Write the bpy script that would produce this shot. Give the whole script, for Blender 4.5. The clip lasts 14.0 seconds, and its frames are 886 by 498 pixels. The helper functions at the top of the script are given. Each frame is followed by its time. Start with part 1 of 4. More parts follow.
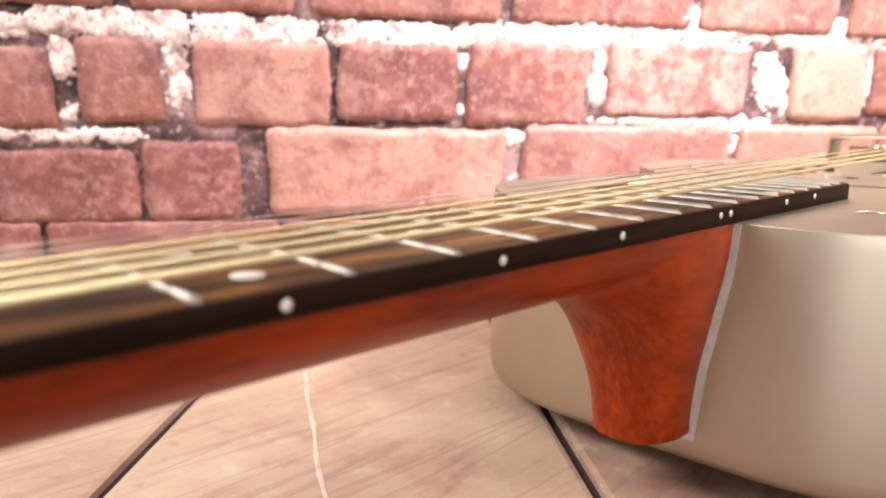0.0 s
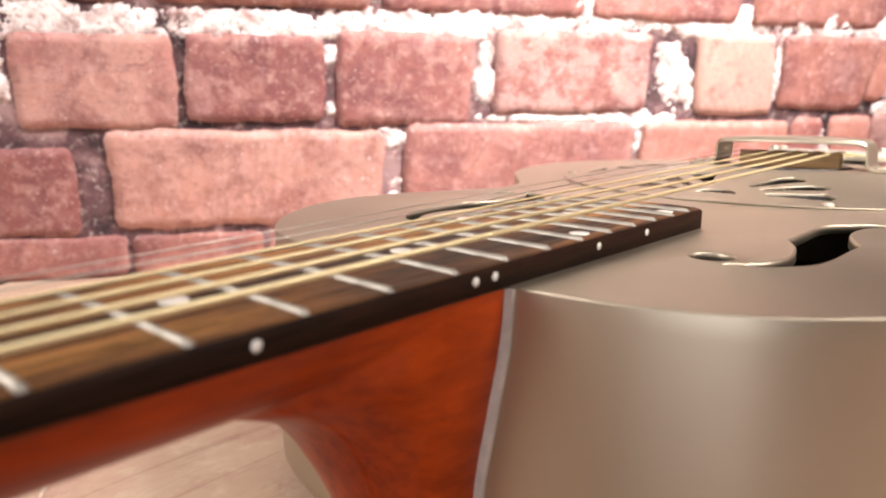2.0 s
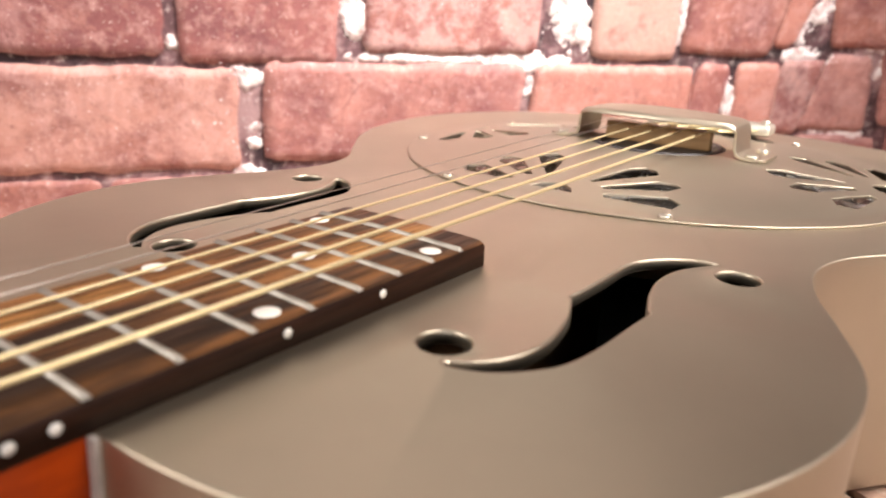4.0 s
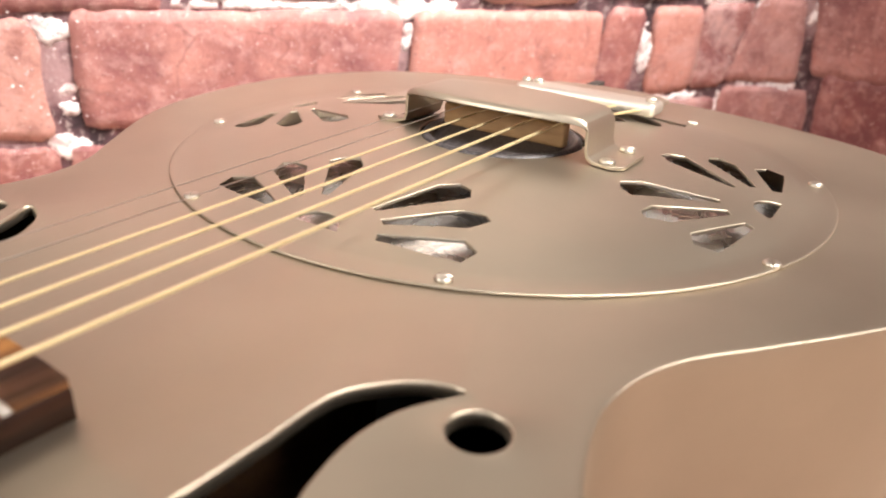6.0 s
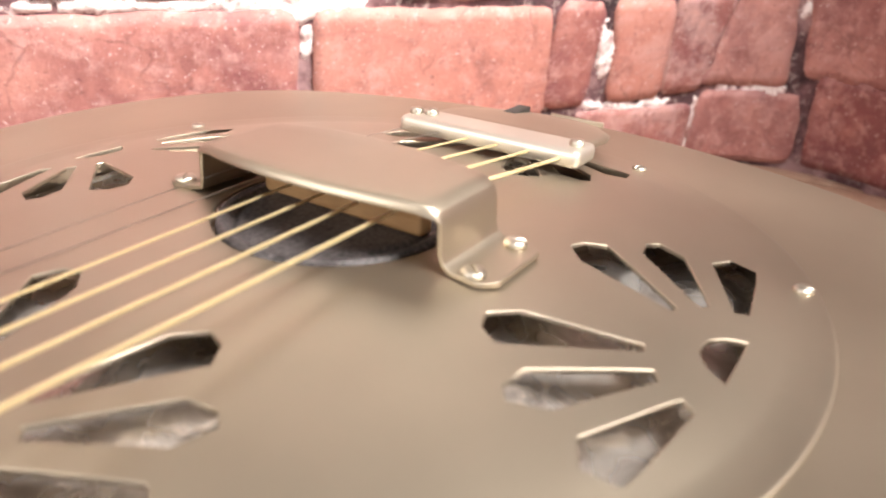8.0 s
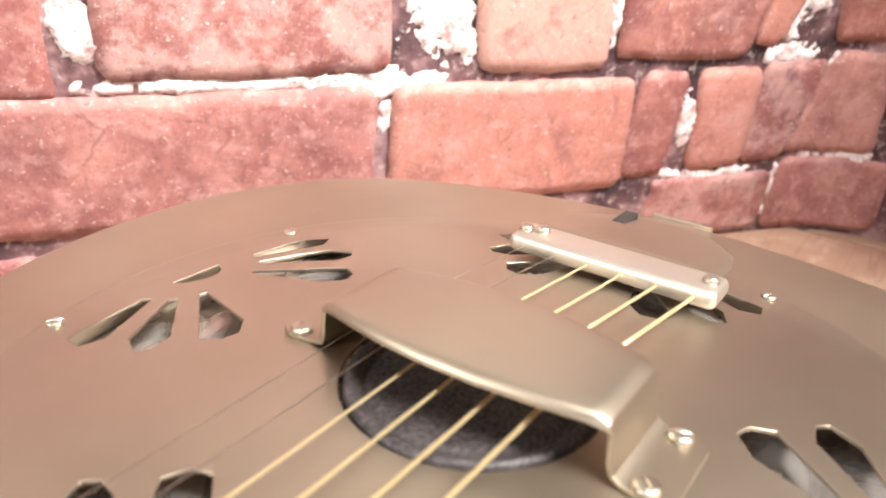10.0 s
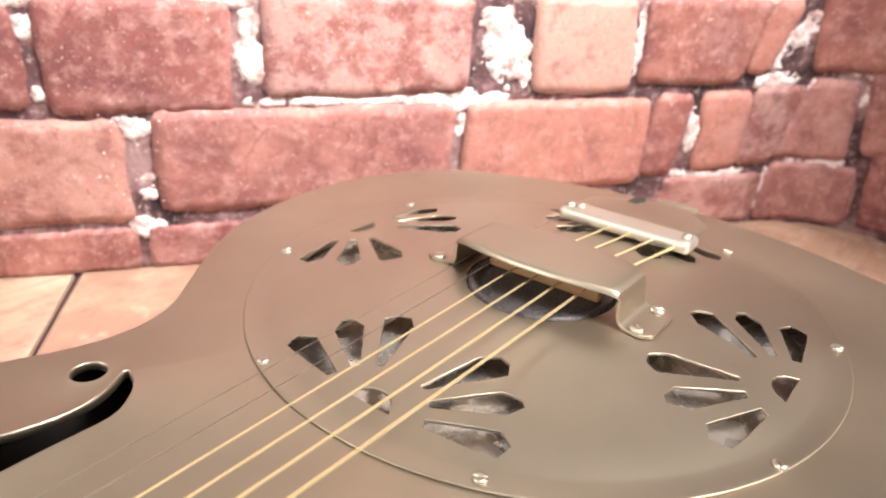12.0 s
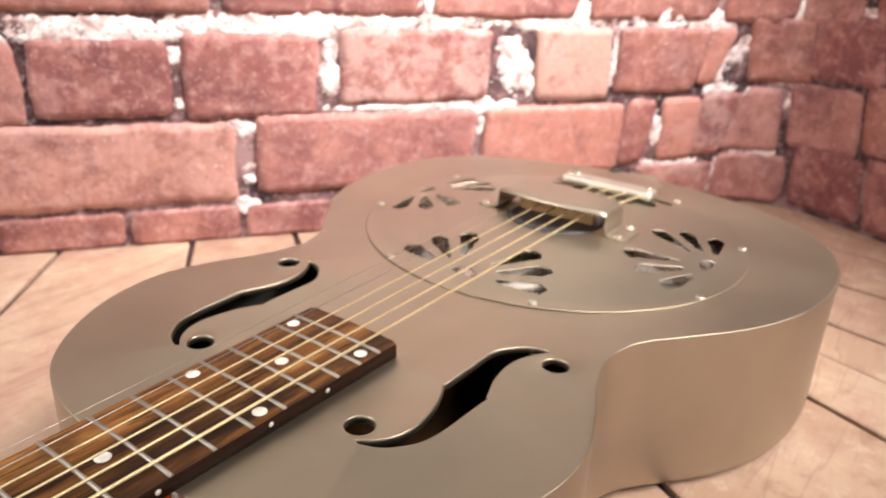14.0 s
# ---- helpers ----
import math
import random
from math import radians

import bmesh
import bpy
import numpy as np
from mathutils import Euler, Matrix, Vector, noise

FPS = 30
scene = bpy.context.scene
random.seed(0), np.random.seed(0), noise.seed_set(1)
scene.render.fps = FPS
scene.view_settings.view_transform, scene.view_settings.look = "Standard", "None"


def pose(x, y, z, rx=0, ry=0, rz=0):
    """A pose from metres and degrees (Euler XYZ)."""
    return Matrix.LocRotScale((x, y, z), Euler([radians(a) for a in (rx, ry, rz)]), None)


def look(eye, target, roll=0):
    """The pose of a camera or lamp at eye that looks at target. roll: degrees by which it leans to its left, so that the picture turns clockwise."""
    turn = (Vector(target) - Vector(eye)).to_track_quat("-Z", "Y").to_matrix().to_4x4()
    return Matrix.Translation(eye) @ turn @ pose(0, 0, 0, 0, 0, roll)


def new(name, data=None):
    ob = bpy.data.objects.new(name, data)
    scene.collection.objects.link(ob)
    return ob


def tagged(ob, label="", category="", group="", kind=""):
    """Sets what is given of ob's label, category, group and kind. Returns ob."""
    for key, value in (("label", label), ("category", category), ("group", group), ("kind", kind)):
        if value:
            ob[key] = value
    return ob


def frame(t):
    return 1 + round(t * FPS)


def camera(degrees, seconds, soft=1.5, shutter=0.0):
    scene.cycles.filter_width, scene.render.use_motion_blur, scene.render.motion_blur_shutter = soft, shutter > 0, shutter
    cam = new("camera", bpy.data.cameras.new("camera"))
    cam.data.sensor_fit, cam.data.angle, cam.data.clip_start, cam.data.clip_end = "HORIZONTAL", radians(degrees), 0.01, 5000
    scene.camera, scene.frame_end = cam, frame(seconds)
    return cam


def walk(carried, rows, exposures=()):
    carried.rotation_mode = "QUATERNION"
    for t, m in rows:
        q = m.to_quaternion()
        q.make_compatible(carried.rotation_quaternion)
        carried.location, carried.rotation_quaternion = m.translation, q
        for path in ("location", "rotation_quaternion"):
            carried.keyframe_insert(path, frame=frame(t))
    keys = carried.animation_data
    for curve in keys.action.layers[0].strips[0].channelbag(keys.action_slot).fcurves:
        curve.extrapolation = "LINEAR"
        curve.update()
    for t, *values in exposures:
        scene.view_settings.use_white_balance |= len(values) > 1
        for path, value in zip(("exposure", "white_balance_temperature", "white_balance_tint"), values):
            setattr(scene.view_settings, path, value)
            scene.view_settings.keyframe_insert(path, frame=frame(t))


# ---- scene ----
# World: x along the guitar's neck towards its tail, y from its bass to its treble side, z up.
LENS = 62.65
PATH = [
    (0, (-0.55381, -0.11948, 0.12969), (-0.19742, 0.22008, 0.04204), 0.86),
    (0.5, (-0.53089, -0.11902, 0.12868), (-0.16904, 0.21585, 0.04547), 0.54),
    (1, (-0.50725, -0.11889, 0.12846), (-0.14173, 0.21163, 0.04386), 0.25),
    (1.5, (-0.48296, -0.12545, 0.13734), (-0.12259, 0.20854, 0.04468), 0.11),
    (2, (-0.45673, -0.12334, 0.13992), (-0.08173, 0.19324, 0.04426), 0.31),
    (2.5, (-0.43649, -0.12733, 0.14528), (-0.05736, 0.18009, 0.03686), 0.65),
    (3, (-0.41155, -0.13075, 0.15423), (-0.03159, 0.16922, 0.02914), 1.11),
    (3.5, (-0.39015, -0.13347, 0.16123), (-0.00755, 0.15629, 0.02102), 1.71),
    (4, (-0.36968, -0.13468, 0.16770), (0.01601, 0.14293, 0.01219), 2.55),
    (4.5, (-0.34790, -0.13510, 0.17329), (0.04018, 0.13053, 0.00350), 3.35),
    (5, (-0.32260, -0.13545, 0.17766), (0.06644, 0.12059, -0.00425), 3.86),
    (5.5, (-0.29155, -0.13644, 0.18046), (0.09651, 0.11462, -0.01028), 3.81),
    (6, (-0.25671, -0.14072, 0.18309), (0.12853, 0.10581, -0.01893), 3.10),
    (6.5, (-0.22222, -0.13955, 0.18427), (0.16145, 0.10753, -0.02005), 2.98),
    (7, (-0.19293, -0.13713, 0.18087), (0.18721, 0.10921, -0.03081), 2.56),
    (7.5, (-0.16210, -0.13131, 0.18089), (0.21964, 0.11310, -0.03016), 2.78),
    (8, (-0.14094, -0.12563, 0.18351), (0.24135, 0.11719, -0.02837), 2.50),
    (8.5, (-0.12885, -0.11426, 0.18597), (0.25268, 0.13368, -0.02130), 2.75),
    (9, (-0.12085, -0.09673, 0.19169), (0.25998, 0.15488, -0.01240), 2.68),
    (9.5, (-0.11928, -0.08609, 0.19919), (0.25936, 0.17012, -0.00328), 2.67),
    (10, (-0.13225, -0.08298, 0.21144), (0.24230, 0.17792, 0.00737), 2.56),
    (10.5, (-0.15615, -0.08727, 0.22535), (0.21378, 0.17799, 0.01849), 2.45),
    (11, (-0.18739, -0.09882, 0.23786), (0.17876, 0.17009, 0.02900), 2.48),
    (11.5, (-0.22236, -0.11750, 0.24588), (0.14226, 0.15409, 0.03781), 2.74),
    (12, (-0.25799, -0.13970, 0.25062), (0.10668, 0.13398, 0.04541), 3.17),
    (12.5, (-0.30195, -0.16500, 0.25703), (0.06527, 0.10775, 0.05514), 3.27),
    (13, (-0.34064, -0.18991, 0.26292), (0.03217, 0.07776, 0.06451), 3.26),
    (13.5, (-0.38101, -0.19917, 0.26827), (-0.00460, 0.06631, 0.07375), 2.85),
    (14, (-0.42669, -0.21137, 0.27321), (-0.04981, 0.05559, 0.08165), 2.64),
]
cam = camera(LENS, 14.0, soft=1.9)
walk(cam, [(t, look(eye, target, roll)) for t, eye, target, roll in PATH],
     [(0.0, 0.32), (1.5, 0.12), (3.0, -0.02), (5.5, 0.01), (9.0, 0.02), (11.5, -0.08), (14.0, -0.20)])
cam.data.dof.use_dof = True
cam.data.dof.focus_distance = 0.26
cam.data.dof.aperture_fstop = 13.0

MM = 0.001
TOP = 0.098                     # the guitar's top above the floor
SCALE = 0.635                   # string length, nut to saddle


# ---- light ----
world = bpy.data.worlds.new("world")
scene.world = world
world.use_nodes = True
world.node_tree.nodes["Background"].inputs[0].default_value = (1.0, 0.95, 0.90, 1)
world.node_tree.nodes["Background"].inputs[1].default_value = 0.06


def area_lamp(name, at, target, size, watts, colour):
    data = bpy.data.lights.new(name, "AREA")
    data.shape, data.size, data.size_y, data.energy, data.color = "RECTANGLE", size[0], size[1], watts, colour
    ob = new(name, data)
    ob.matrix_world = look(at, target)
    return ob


WARM = (1.0, 0.925, 0.875)
area_lamp("ceiling_panel", (-0.25, -0.60, 1.55), (0.0, 0.05, 0.05), (1.2, 0.9), 9.0, WARM)
key = area_lamp("softbox_key", (0.03, -0.43, 0.82), (0.12, 0.21, 0.20), (0.42, 0.20), 4.7, WARM)
key.data.spread = radians(64)
area_lamp("softbox_left", (-0.90, 0.42, 0.62), (-0.10, 0.0, 0.09), (0.40, 0.36), 7.5, WARM)
# Added fill out of view; brightens the floor, body side and heel.
front = area_lamp("softbox_front", (0.12, -0.84, 0.60), (0.14, -0.44, 0.0), (0.6, 0.3), 3.5, WARM)
front.data.spread = radians(82)
side = area_lamp("softbox_side", (-1.32, -0.62, 0.16), (-0.32, -0.06, 0.06), (0.5, 0.24), 0.22, (0.93, 0.95, 1.0))
side.data.spread = radians(35)
# Two unseen lamps added over the wall to brighten the metal's highlights.
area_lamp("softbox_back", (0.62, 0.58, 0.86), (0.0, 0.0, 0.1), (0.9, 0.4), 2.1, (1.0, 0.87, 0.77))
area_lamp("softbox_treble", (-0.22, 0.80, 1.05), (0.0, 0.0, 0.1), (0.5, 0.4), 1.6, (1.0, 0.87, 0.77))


# ---- materials ----
def material(name, build):
    m = bpy.data.materials.new(name)
    m.use_nodes = True
    nt = m.node_tree
    build(nt, nt.nodes["Principled BSDF"], nt.nodes.new, nt.links.new)
    return m


def coords(nt, scale=(1, 1, 1)):
    c = nt.nodes.new("ShaderNodeTexCoord")
    mp = nt.nodes.new("ShaderNodeMapping")
    mp.inputs["Scale"].default_value = scale
    nt.links.new(c.outputs["Object"], mp.inputs["Vector"])
    return mp.outputs["Vector"]


def noise_tex(nt, vec, scale, detail=4.0, rough=0.55):
    n = nt.nodes.new("ShaderNodeTexNoise")
    n.inputs["Scale"].default_value, n.inputs["Detail"].default_value, n.inputs["Roughness"].default_value = scale, detail, rough
    nt.links.new(vec, n.inputs["Vector"])
    return n.outputs["Fac"]


def ramp(nt, fac, stops):
    r = nt.nodes.new("ShaderNodeValToRGB")
    e = r.color_ramp.elements
    while len(e) < len(stops):
        e.new(0.5)
    for k, (pos, col) in enumerate(stops):
        e[k].position, e[k].color = pos, (*col, 1) if len(col) == 3 else col
    nt.links.new(fac, r.inputs["Fac"])
    return r.outputs["Color"]


def mixed(nt, fac, a, b, mode="MIX"):
    m = nt.nodes.new("ShaderNodeMix")
    m.data_type, m.blend_type = "RGBA", mode
    for value, sock in ((fac, m.inputs["Factor"]), (a, m.inputs["A"]), (b, m.inputs["B"])):
        sock = [s for s in m.inputs if s.identifier == {"Factor": "Factor_Float", "A": "A_Color", "B": "B_Color"}[sock.name]][0]
        if isinstance(value, (int, float)):
            sock.default_value = value
        elif isinstance(value, tuple):
            sock.default_value = (*value, 1)
        else:
            nt.links.new(value, sock)
    return [s for s in m.outputs if s.identifier == "Result_Color"][0]


def bump(nt, bsdf, height, strength, distance):
    b = nt.nodes.new("ShaderNodeBump")
    b.inputs["Strength"].default_value, b.inputs["Distance"].default_value = strength, distance
    nt.links.new(height, b.inputs["Height"])
    nt.links.new(b.outputs["Normal"], bsdf.inputs["Normal"])


def metal(name, colour, rough, spread=0.08, grain=(1, 1, 1), fleck=60.0):
    def build(nt, b, node, link):
        v = coords(nt, grain)
        fine, broad = noise_tex(nt, v, 1400.0, 2.0), noise_tex(nt, coords(nt), fleck / 4, 5.0)
        dark = tuple(c * 0.86 for c in colour)
        link(ramp(nt, broad, [(0.3, dark), (0.7, colour)]), b.inputs["Base Color"])
        b.inputs["Metallic"].default_value = 1.0
        link(ramp(nt, mixed(nt, 0.6, fine, broad), [(0.25, (rough - spread,) * 3), (0.75, (rough + spread,) * 3)]), b.inputs["Roughness"])
        bump(nt, b, fine, 0.05, 0.0002)
    return material(name, build)


def plain(name, colour, rough, fleck=200.0, amount=0.25, coat=0.0):
    def build(nt, b, node, link):
        v = coords(nt)
        n = noise_tex(nt, v, fleck, 5.0)
        link(ramp(nt, n, [(0.3, tuple(c * (1 - amount) for c in colour)), (0.7, tuple(min(1, c * (1 + amount)) for c in colour))]), b.inputs["Base Color"])
        b.inputs["Roughness"].default_value = rough
        b.inputs["Coat Weight"].default_value = coat
        b.inputs["Coat Roughness"].default_value = 0.12
        bump(nt, b, n, 0.15, 0.0003)
    return material(name, build)


def wood(name, dark, light, rough, along=(6, 120, 120), coat=0.0, fine=6.0, gloss=0.3):
    def build(nt, b, node, link):
        v = coords(nt, along)
        g1 = noise_tex(nt, v, 1.0, 6.0, 0.6)
        g2 = noise_tex(nt, v, fine, 4.0, 0.7)
        cloud = noise_tex(nt, coords(nt), 18.0, 3.0)
        col = mixed(nt, 0.45, ramp(nt, g1, [(0.36, dark), (0.64, light)]), ramp(nt, g2, [(0.38, dark), (0.62, light)]))
        col = mixed(nt, 0.35, col, ramp(nt, cloud, [(0.35, dark), (0.7, light)]))
        link(col, b.inputs["Base Color"])
        b.inputs["Roughness"].default_value = rough
        b.inputs["Coat Weight"].default_value = coat
        b.inputs["Coat Roughness"].default_value = 0.08
        b.inputs["Specular IOR Level"].default_value = gloss
        bump(nt, b, g2, 0.12, 0.0004)
    return material(name, build)


def rosewood_build(nt, b, node, link):
    v = coords(nt, (9, 110, 110))
    streak, pore = noise_tex(nt, v, 1.0, 8.0, 0.62), noise_tex(nt, coords(nt, (40, 700, 700)), 1.0, 4.0, 0.6)
    cloud = noise_tex(nt, coords(nt, (1, 2.2, 1)), 26.0, 4.0, 0.6)
    col = ramp(nt, streak, [(0.38, (0.020, 0.009, 0.005)), (0.47, (0.105, 0.042, 0.013)), (0.55, (0.20, 0.080, 0.022)), (0.65, (0.37, 0.170, 0.050))])
    col = mixed(nt, ramp(nt, cloud, [(0.40, (0.65,) * 3), (0.56, (0,) * 3)]), col, (0.030, 0.014, 0.008))
    col = mixed(nt, ramp(nt, pore, [(0.36, (0.8,) * 3), (0.46, (0,) * 3)]), col, (0.010, 0.005, 0.003))
    link(col, b.inputs["Base Color"])
    link(ramp(nt, pore, [(0.35, (0.62,) * 3), (0.6, (0.42,) * 3)]), b.inputs["Roughness"])
    b.inputs["Specular IOR Level"].default_value = 0.15
    bump(nt, b, mixed(nt, 0.5, streak, pore), 0.2, 0.0004)


def brick_build(nt, b, node, link, pale=0.0, tint=(0.56, 0.315, 0.27), patchy=False, low=0.38):
    v = coords(nt)
    info = node("ShaderNodeObjectInfo")
    shift = node("ShaderNodeVectorMath")
    shift.operation = "ADD"
    link(v, shift.inputs[0])
    link(info.outputs["Random"], shift.inputs[1])
    v = shift.outputs["Vector"]
    broad, mid, fine = noise_tex(nt, v, 22.0, 5.0, 0.6), noise_tex(nt, v, 90.0, 5.0, 0.65), noise_tex(nt, v, 420.0, 3.0, 0.6)
    tone = ramp(nt, info.outputs["Random"], [(0.0, (0.245, 0.083, 0.080)), (0.3, (0.32, 0.124, 0.108)), (0.55, (0.36, 0.155, 0.120)), (0.8, (0.39, 0.167, 0.152)), (1.0, (0.44, 0.222, 0.20))])
    dark = mixed(nt, ramp(nt, broad, [(0.36, (0.8,) * 3), (0.58, (0.0,) * 3)]), tone, (0.17, 0.058, 0.064))
    if pale:
        dark = mixed(nt, ramp(nt, noise_tex(nt, v, 34.0 if patchy else 20.0, 8.0, 0.72), [(0.46 if patchy else low, (0,) * 3), (0.54 if patchy else low + 0.18, (pale,) * 3)]), dark, tint)
    haze = noise_tex(nt, v, 13.0, 6.0, 0.7)
    dark = mixed(nt, ramp(nt, haze, [(0.54, (0,) * 3), (0.68, (0.5,) * 3)]), dark, (0.56, 0.345, 0.33))
    warm = noise_tex(nt, v, 34.0, 6.0, 0.7)
    dark = mixed(nt, ramp(nt, warm, [(0.52, (0,) * 3), (0.66, (0.5,) * 3)]), dark, (0.53, 0.26, 0.215))
    dark = mixed(nt, ramp(nt, warm, [(0.34, (0.65,) * 3), (0.46, (0,) * 3)]), dark, (0.22, 0.085, 0.078))
    lay = node("ShaderNodeMapping")
    lay.inputs["Scale"].default_value = (14, 14, 70)
    link(v, lay.inputs["Vector"])
    streak = noise_tex(nt, lay.outputs["Vector"], 1.0, 5.0, 0.7)
    dark = mixed(nt, ramp(nt, streak, [(0.54, (0,) * 3), (0.72, (0.3,) * 3)]), dark, (0.56, 0.31, 0.29))
    dark = mixed(nt, ramp(nt, streak, [(0.30, (0.4,) * 3), (0.44, (0,) * 3)]), dark, (0.19, 0.070, 0.078))
    spot = mixed(nt, ramp(nt, mid, [(0.50, (0,) * 3), (0.66, (0.55,) * 3)]), dark, (0.56, 0.33, 0.30))
    lime = mixed(nt, ramp(nt, fine, [(0.63, (0,) * 3), (0.72, (0.7,) * 3)]), spot, (0.72, 0.58, 0.56))
    chips = noise_tex(nt, v, 130.0, 8.0, 0.75)
    lime = mixed(nt, ramp(nt, chips, [(0.61, (0,) * 3), (0.68, (0.75,) * 3)]), lime, (0.68, 0.50, 0.475))
    pits = noise_tex(nt, v, 240.0, 4.0, 0.7)
    lime = mixed(nt, ramp(nt, pits, [(0.33, (0.5,) * 3), (0.40, (0,) * 3)]), lime, (0.13, 0.045, 0.045))
    warp = node("ShaderNodeVectorMath")
    warp.operation = "ADD"
    swirl = node("ShaderNodeTexNoise")
    swirl.inputs["Scale"].default_value, swirl.inputs["Detail"].default_value = 30.0, 3.0
    link(v, swirl.inputs["Vector"])
    amount = node("ShaderNodeVectorMath")
    amount.operation = "SCALE"
    amount.inputs["Scale"].default_value = 0.05
    link(swirl.outputs["Color"], amount.inputs[0])
    link(v, warp.inputs[0])
    link(amount.outputs["Vector"], warp.inputs[1])
    cells = node("ShaderNodeTexVoronoi")
    cells.feature = "DISTANCE_TO_EDGE"
    cells.inputs["Scale"].default_value = 15.0
    link(warp.outputs["Vector"], cells.inputs["Vector"])
    open_part = ramp(nt, broad, [(0.48, (0,) * 3), (0.62, (0.5,) * 3)])
    crack = mixed(nt, 1.0, ramp(nt, cells.outputs["Distance"], [(0.0, (1,) * 3), (0.022, (0,) * 3)]), open_part, "MULTIPLY")
    lime = mixed(nt, crack, lime, (0.12, 0.040, 0.042))
    link(lime, b.inputs["Base Color"])
    b.inputs["Roughness"].default_value = 0.56
    bump(nt, b, mixed(nt, 0.5, mid, chips), 0.7, 0.003)


def mortar_build(nt, b, node, link):
    v = coords(nt)
    broad, fine = noise_tex(nt, v, 24.0, 4.0, 0.6), noise_tex(nt, v, 160.0, 5.0, 0.7)
    base = ramp(nt, broad, [(0.36, (0.028, 0.014, 0.019)), (0.50, (0.13, 0.066, 0.074)), (0.60, (0.34, 0.215, 0.22))])
    link(mixed(nt, ramp(nt, fine, [(0.55, (0,) * 3), (0.72, (0.7,) * 3)]), base, (0.70, 0.60, 0.57)), b.inputs["Base Color"])
    b.inputs["Roughness"].default_value = 0.85
    bump(nt, b, fine, 0.5, 0.003)


def lime_build(nt, b, node, link):
    v = coords(nt)
    n1, n2 = noise_tex(nt, v, 60.0, 5.0, 0.65), noise_tex(nt, v, 300.0, 4.0, 0.6)
    col = ramp(nt, n1, [(0.32, (0.30, 0.16, 0.15)), (0.43, (0.55, 0.43, 0.42)), (0.56, (0.83, 0.78, 0.78))])
    link(mixed(nt, ramp(nt, n2, [(0.36, (0.8,) * 3), (0.47, (0,) * 3)]), col, (0.36, 0.20, 0.19)), b.inputs["Base Color"])
    b.inputs["Roughness"].default_value = 0.8
    bump(nt, b, mixed(nt, 0.5, n1, n2), 0.5, 0.003)


def plank_build(nt, b, node, link):
    info = node("ShaderNodeObjectInfo")
    v0 = coords(nt, (1, 1, 1))
    shift = node("ShaderNodeVectorMath")
    shift.operation = "ADD"
    link(v0, shift.inputs[0])
    link(info.outputs["Random"], shift.inputs[1])
    turn = node("ShaderNodeMapping")
    turn.inputs["Rotation"].default_value = (0, 0, radians(55))
    turn.inputs["Scale"].default_value = (5, 60, 5)
    link(shift.outputs["Vector"], turn.inputs["Vector"])
    grain, fine = noise_tex(nt, turn.outputs["Vector"], 1.0, 6.0, 0.65), noise_tex(nt, turn.outputs["Vector"], 7.0, 4.0, 0.6)
    blot, speck = noise_tex(nt, shift.outputs["Vector"], 12.0, 5.0, 0.6), noise_tex(nt, shift.outputs["Vector"], 150.0, 4.0, 0.7)
    tone = ramp(nt, info.outputs["Random"], [(0, (0.385, 0.250, 0.180)), (0.5, (0.470, 0.318, 0.228)), (1, (0.50, 0.370, 0.275))])
    col = mixed(nt, ramp(nt, grain, [(0.36, (0.22,) * 3), (0.56, (0,) * 3)]), tone, (0.33, 0.175, 0.125))
    col = mixed(nt, ramp(nt, blot, [(0.46, (0,) * 3), (0.7, (0.6,) * 3)]), col, (0.60, 0.475, 0.355))
    pink = noise_tex(nt, shift.outputs["Vector"], 17.0, 6.0, 0.7)
    col = mixed(nt, ramp(nt, pink, [(0.36, (0.55,) * 3), (0.50, (0,) * 3)]), col, (0.40, 0.215, 0.175))
    scuff = noise_tex(nt, shift.outputs["Vector"], 48.0, 6.0, 0.72)
    col = mixed(nt, ramp(nt, scuff, [(0.56, (0,) * 3), (0.68, (0.45,) * 3)]), col, (0.63, 0.52, 0.41))
    col = mixed(nt, ramp(nt, scuff, [(0.32, (0.4,) * 3), (0.43, (0,) * 3)]), col, (0.28, 0.15, 0.115))
    col = mixed(nt, ramp(nt, fine, [(0.56, (0,) * 3), (0.70, (0.22,) * 3)]), col, (0.26, 0.13, 0.09))
    vein = noise_tex(nt, turn.outputs["Vector"], 0.45, 3.0, 0.5)
    col = mixed(nt, ramp(nt, vein, [(0.487, (0,) * 3), (0.50, (0.3,) * 3), (0.513, (0,) * 3)]), col, (0.22, 0.11, 0.08))
    link(mixed(nt, ramp(nt, speck, [(0.68, (0,) * 3), (0.76, (0.5,) * 3)]), col, (0.25, 0.13, 0.09)), b.inputs["Base Color"])
    b.inputs["Roughness"].default_value = 0.6
    bump(nt, b, mixed(nt, 0.5, grain, fine), 0.2, 0.001)


def string_build(nt, b, node, link):
    w = node("ShaderNodeTexWave")
    w.inputs["Scale"].default_value, w.inputs["Distortion"].default_value = 500.0, 0.0
    link(coords(nt), w.inputs["Vector"])
    link(ramp(nt, w.outputs["Fac"], [(0.0, (0.90, 0.71, 0.36)), (1.0, (1.0, 0.90, 0.58))]), b.inputs["Base Color"])
    b.inputs["Metallic"].default_value, b.inputs["Roughness"].default_value = 0.7, 0.40
    bump(nt, b, w.outputs["Fac"], 0.4, 0.0001)


NICKEL = metal("satin_nickel", (0.510, 0.439, 0.342), 0.46, 0.04)
PLATE = metal("satin_plate", (0.511, 0.447, 0.352), 0.44, 0.04)
BRIGHT = metal("bright_nickel", (0.62, 0.575, 0.49), 0.38, 0.06)
CREAMY = metal("worn_nickel", (0.76, 0.72, 0.64), 0.50, 0.06)


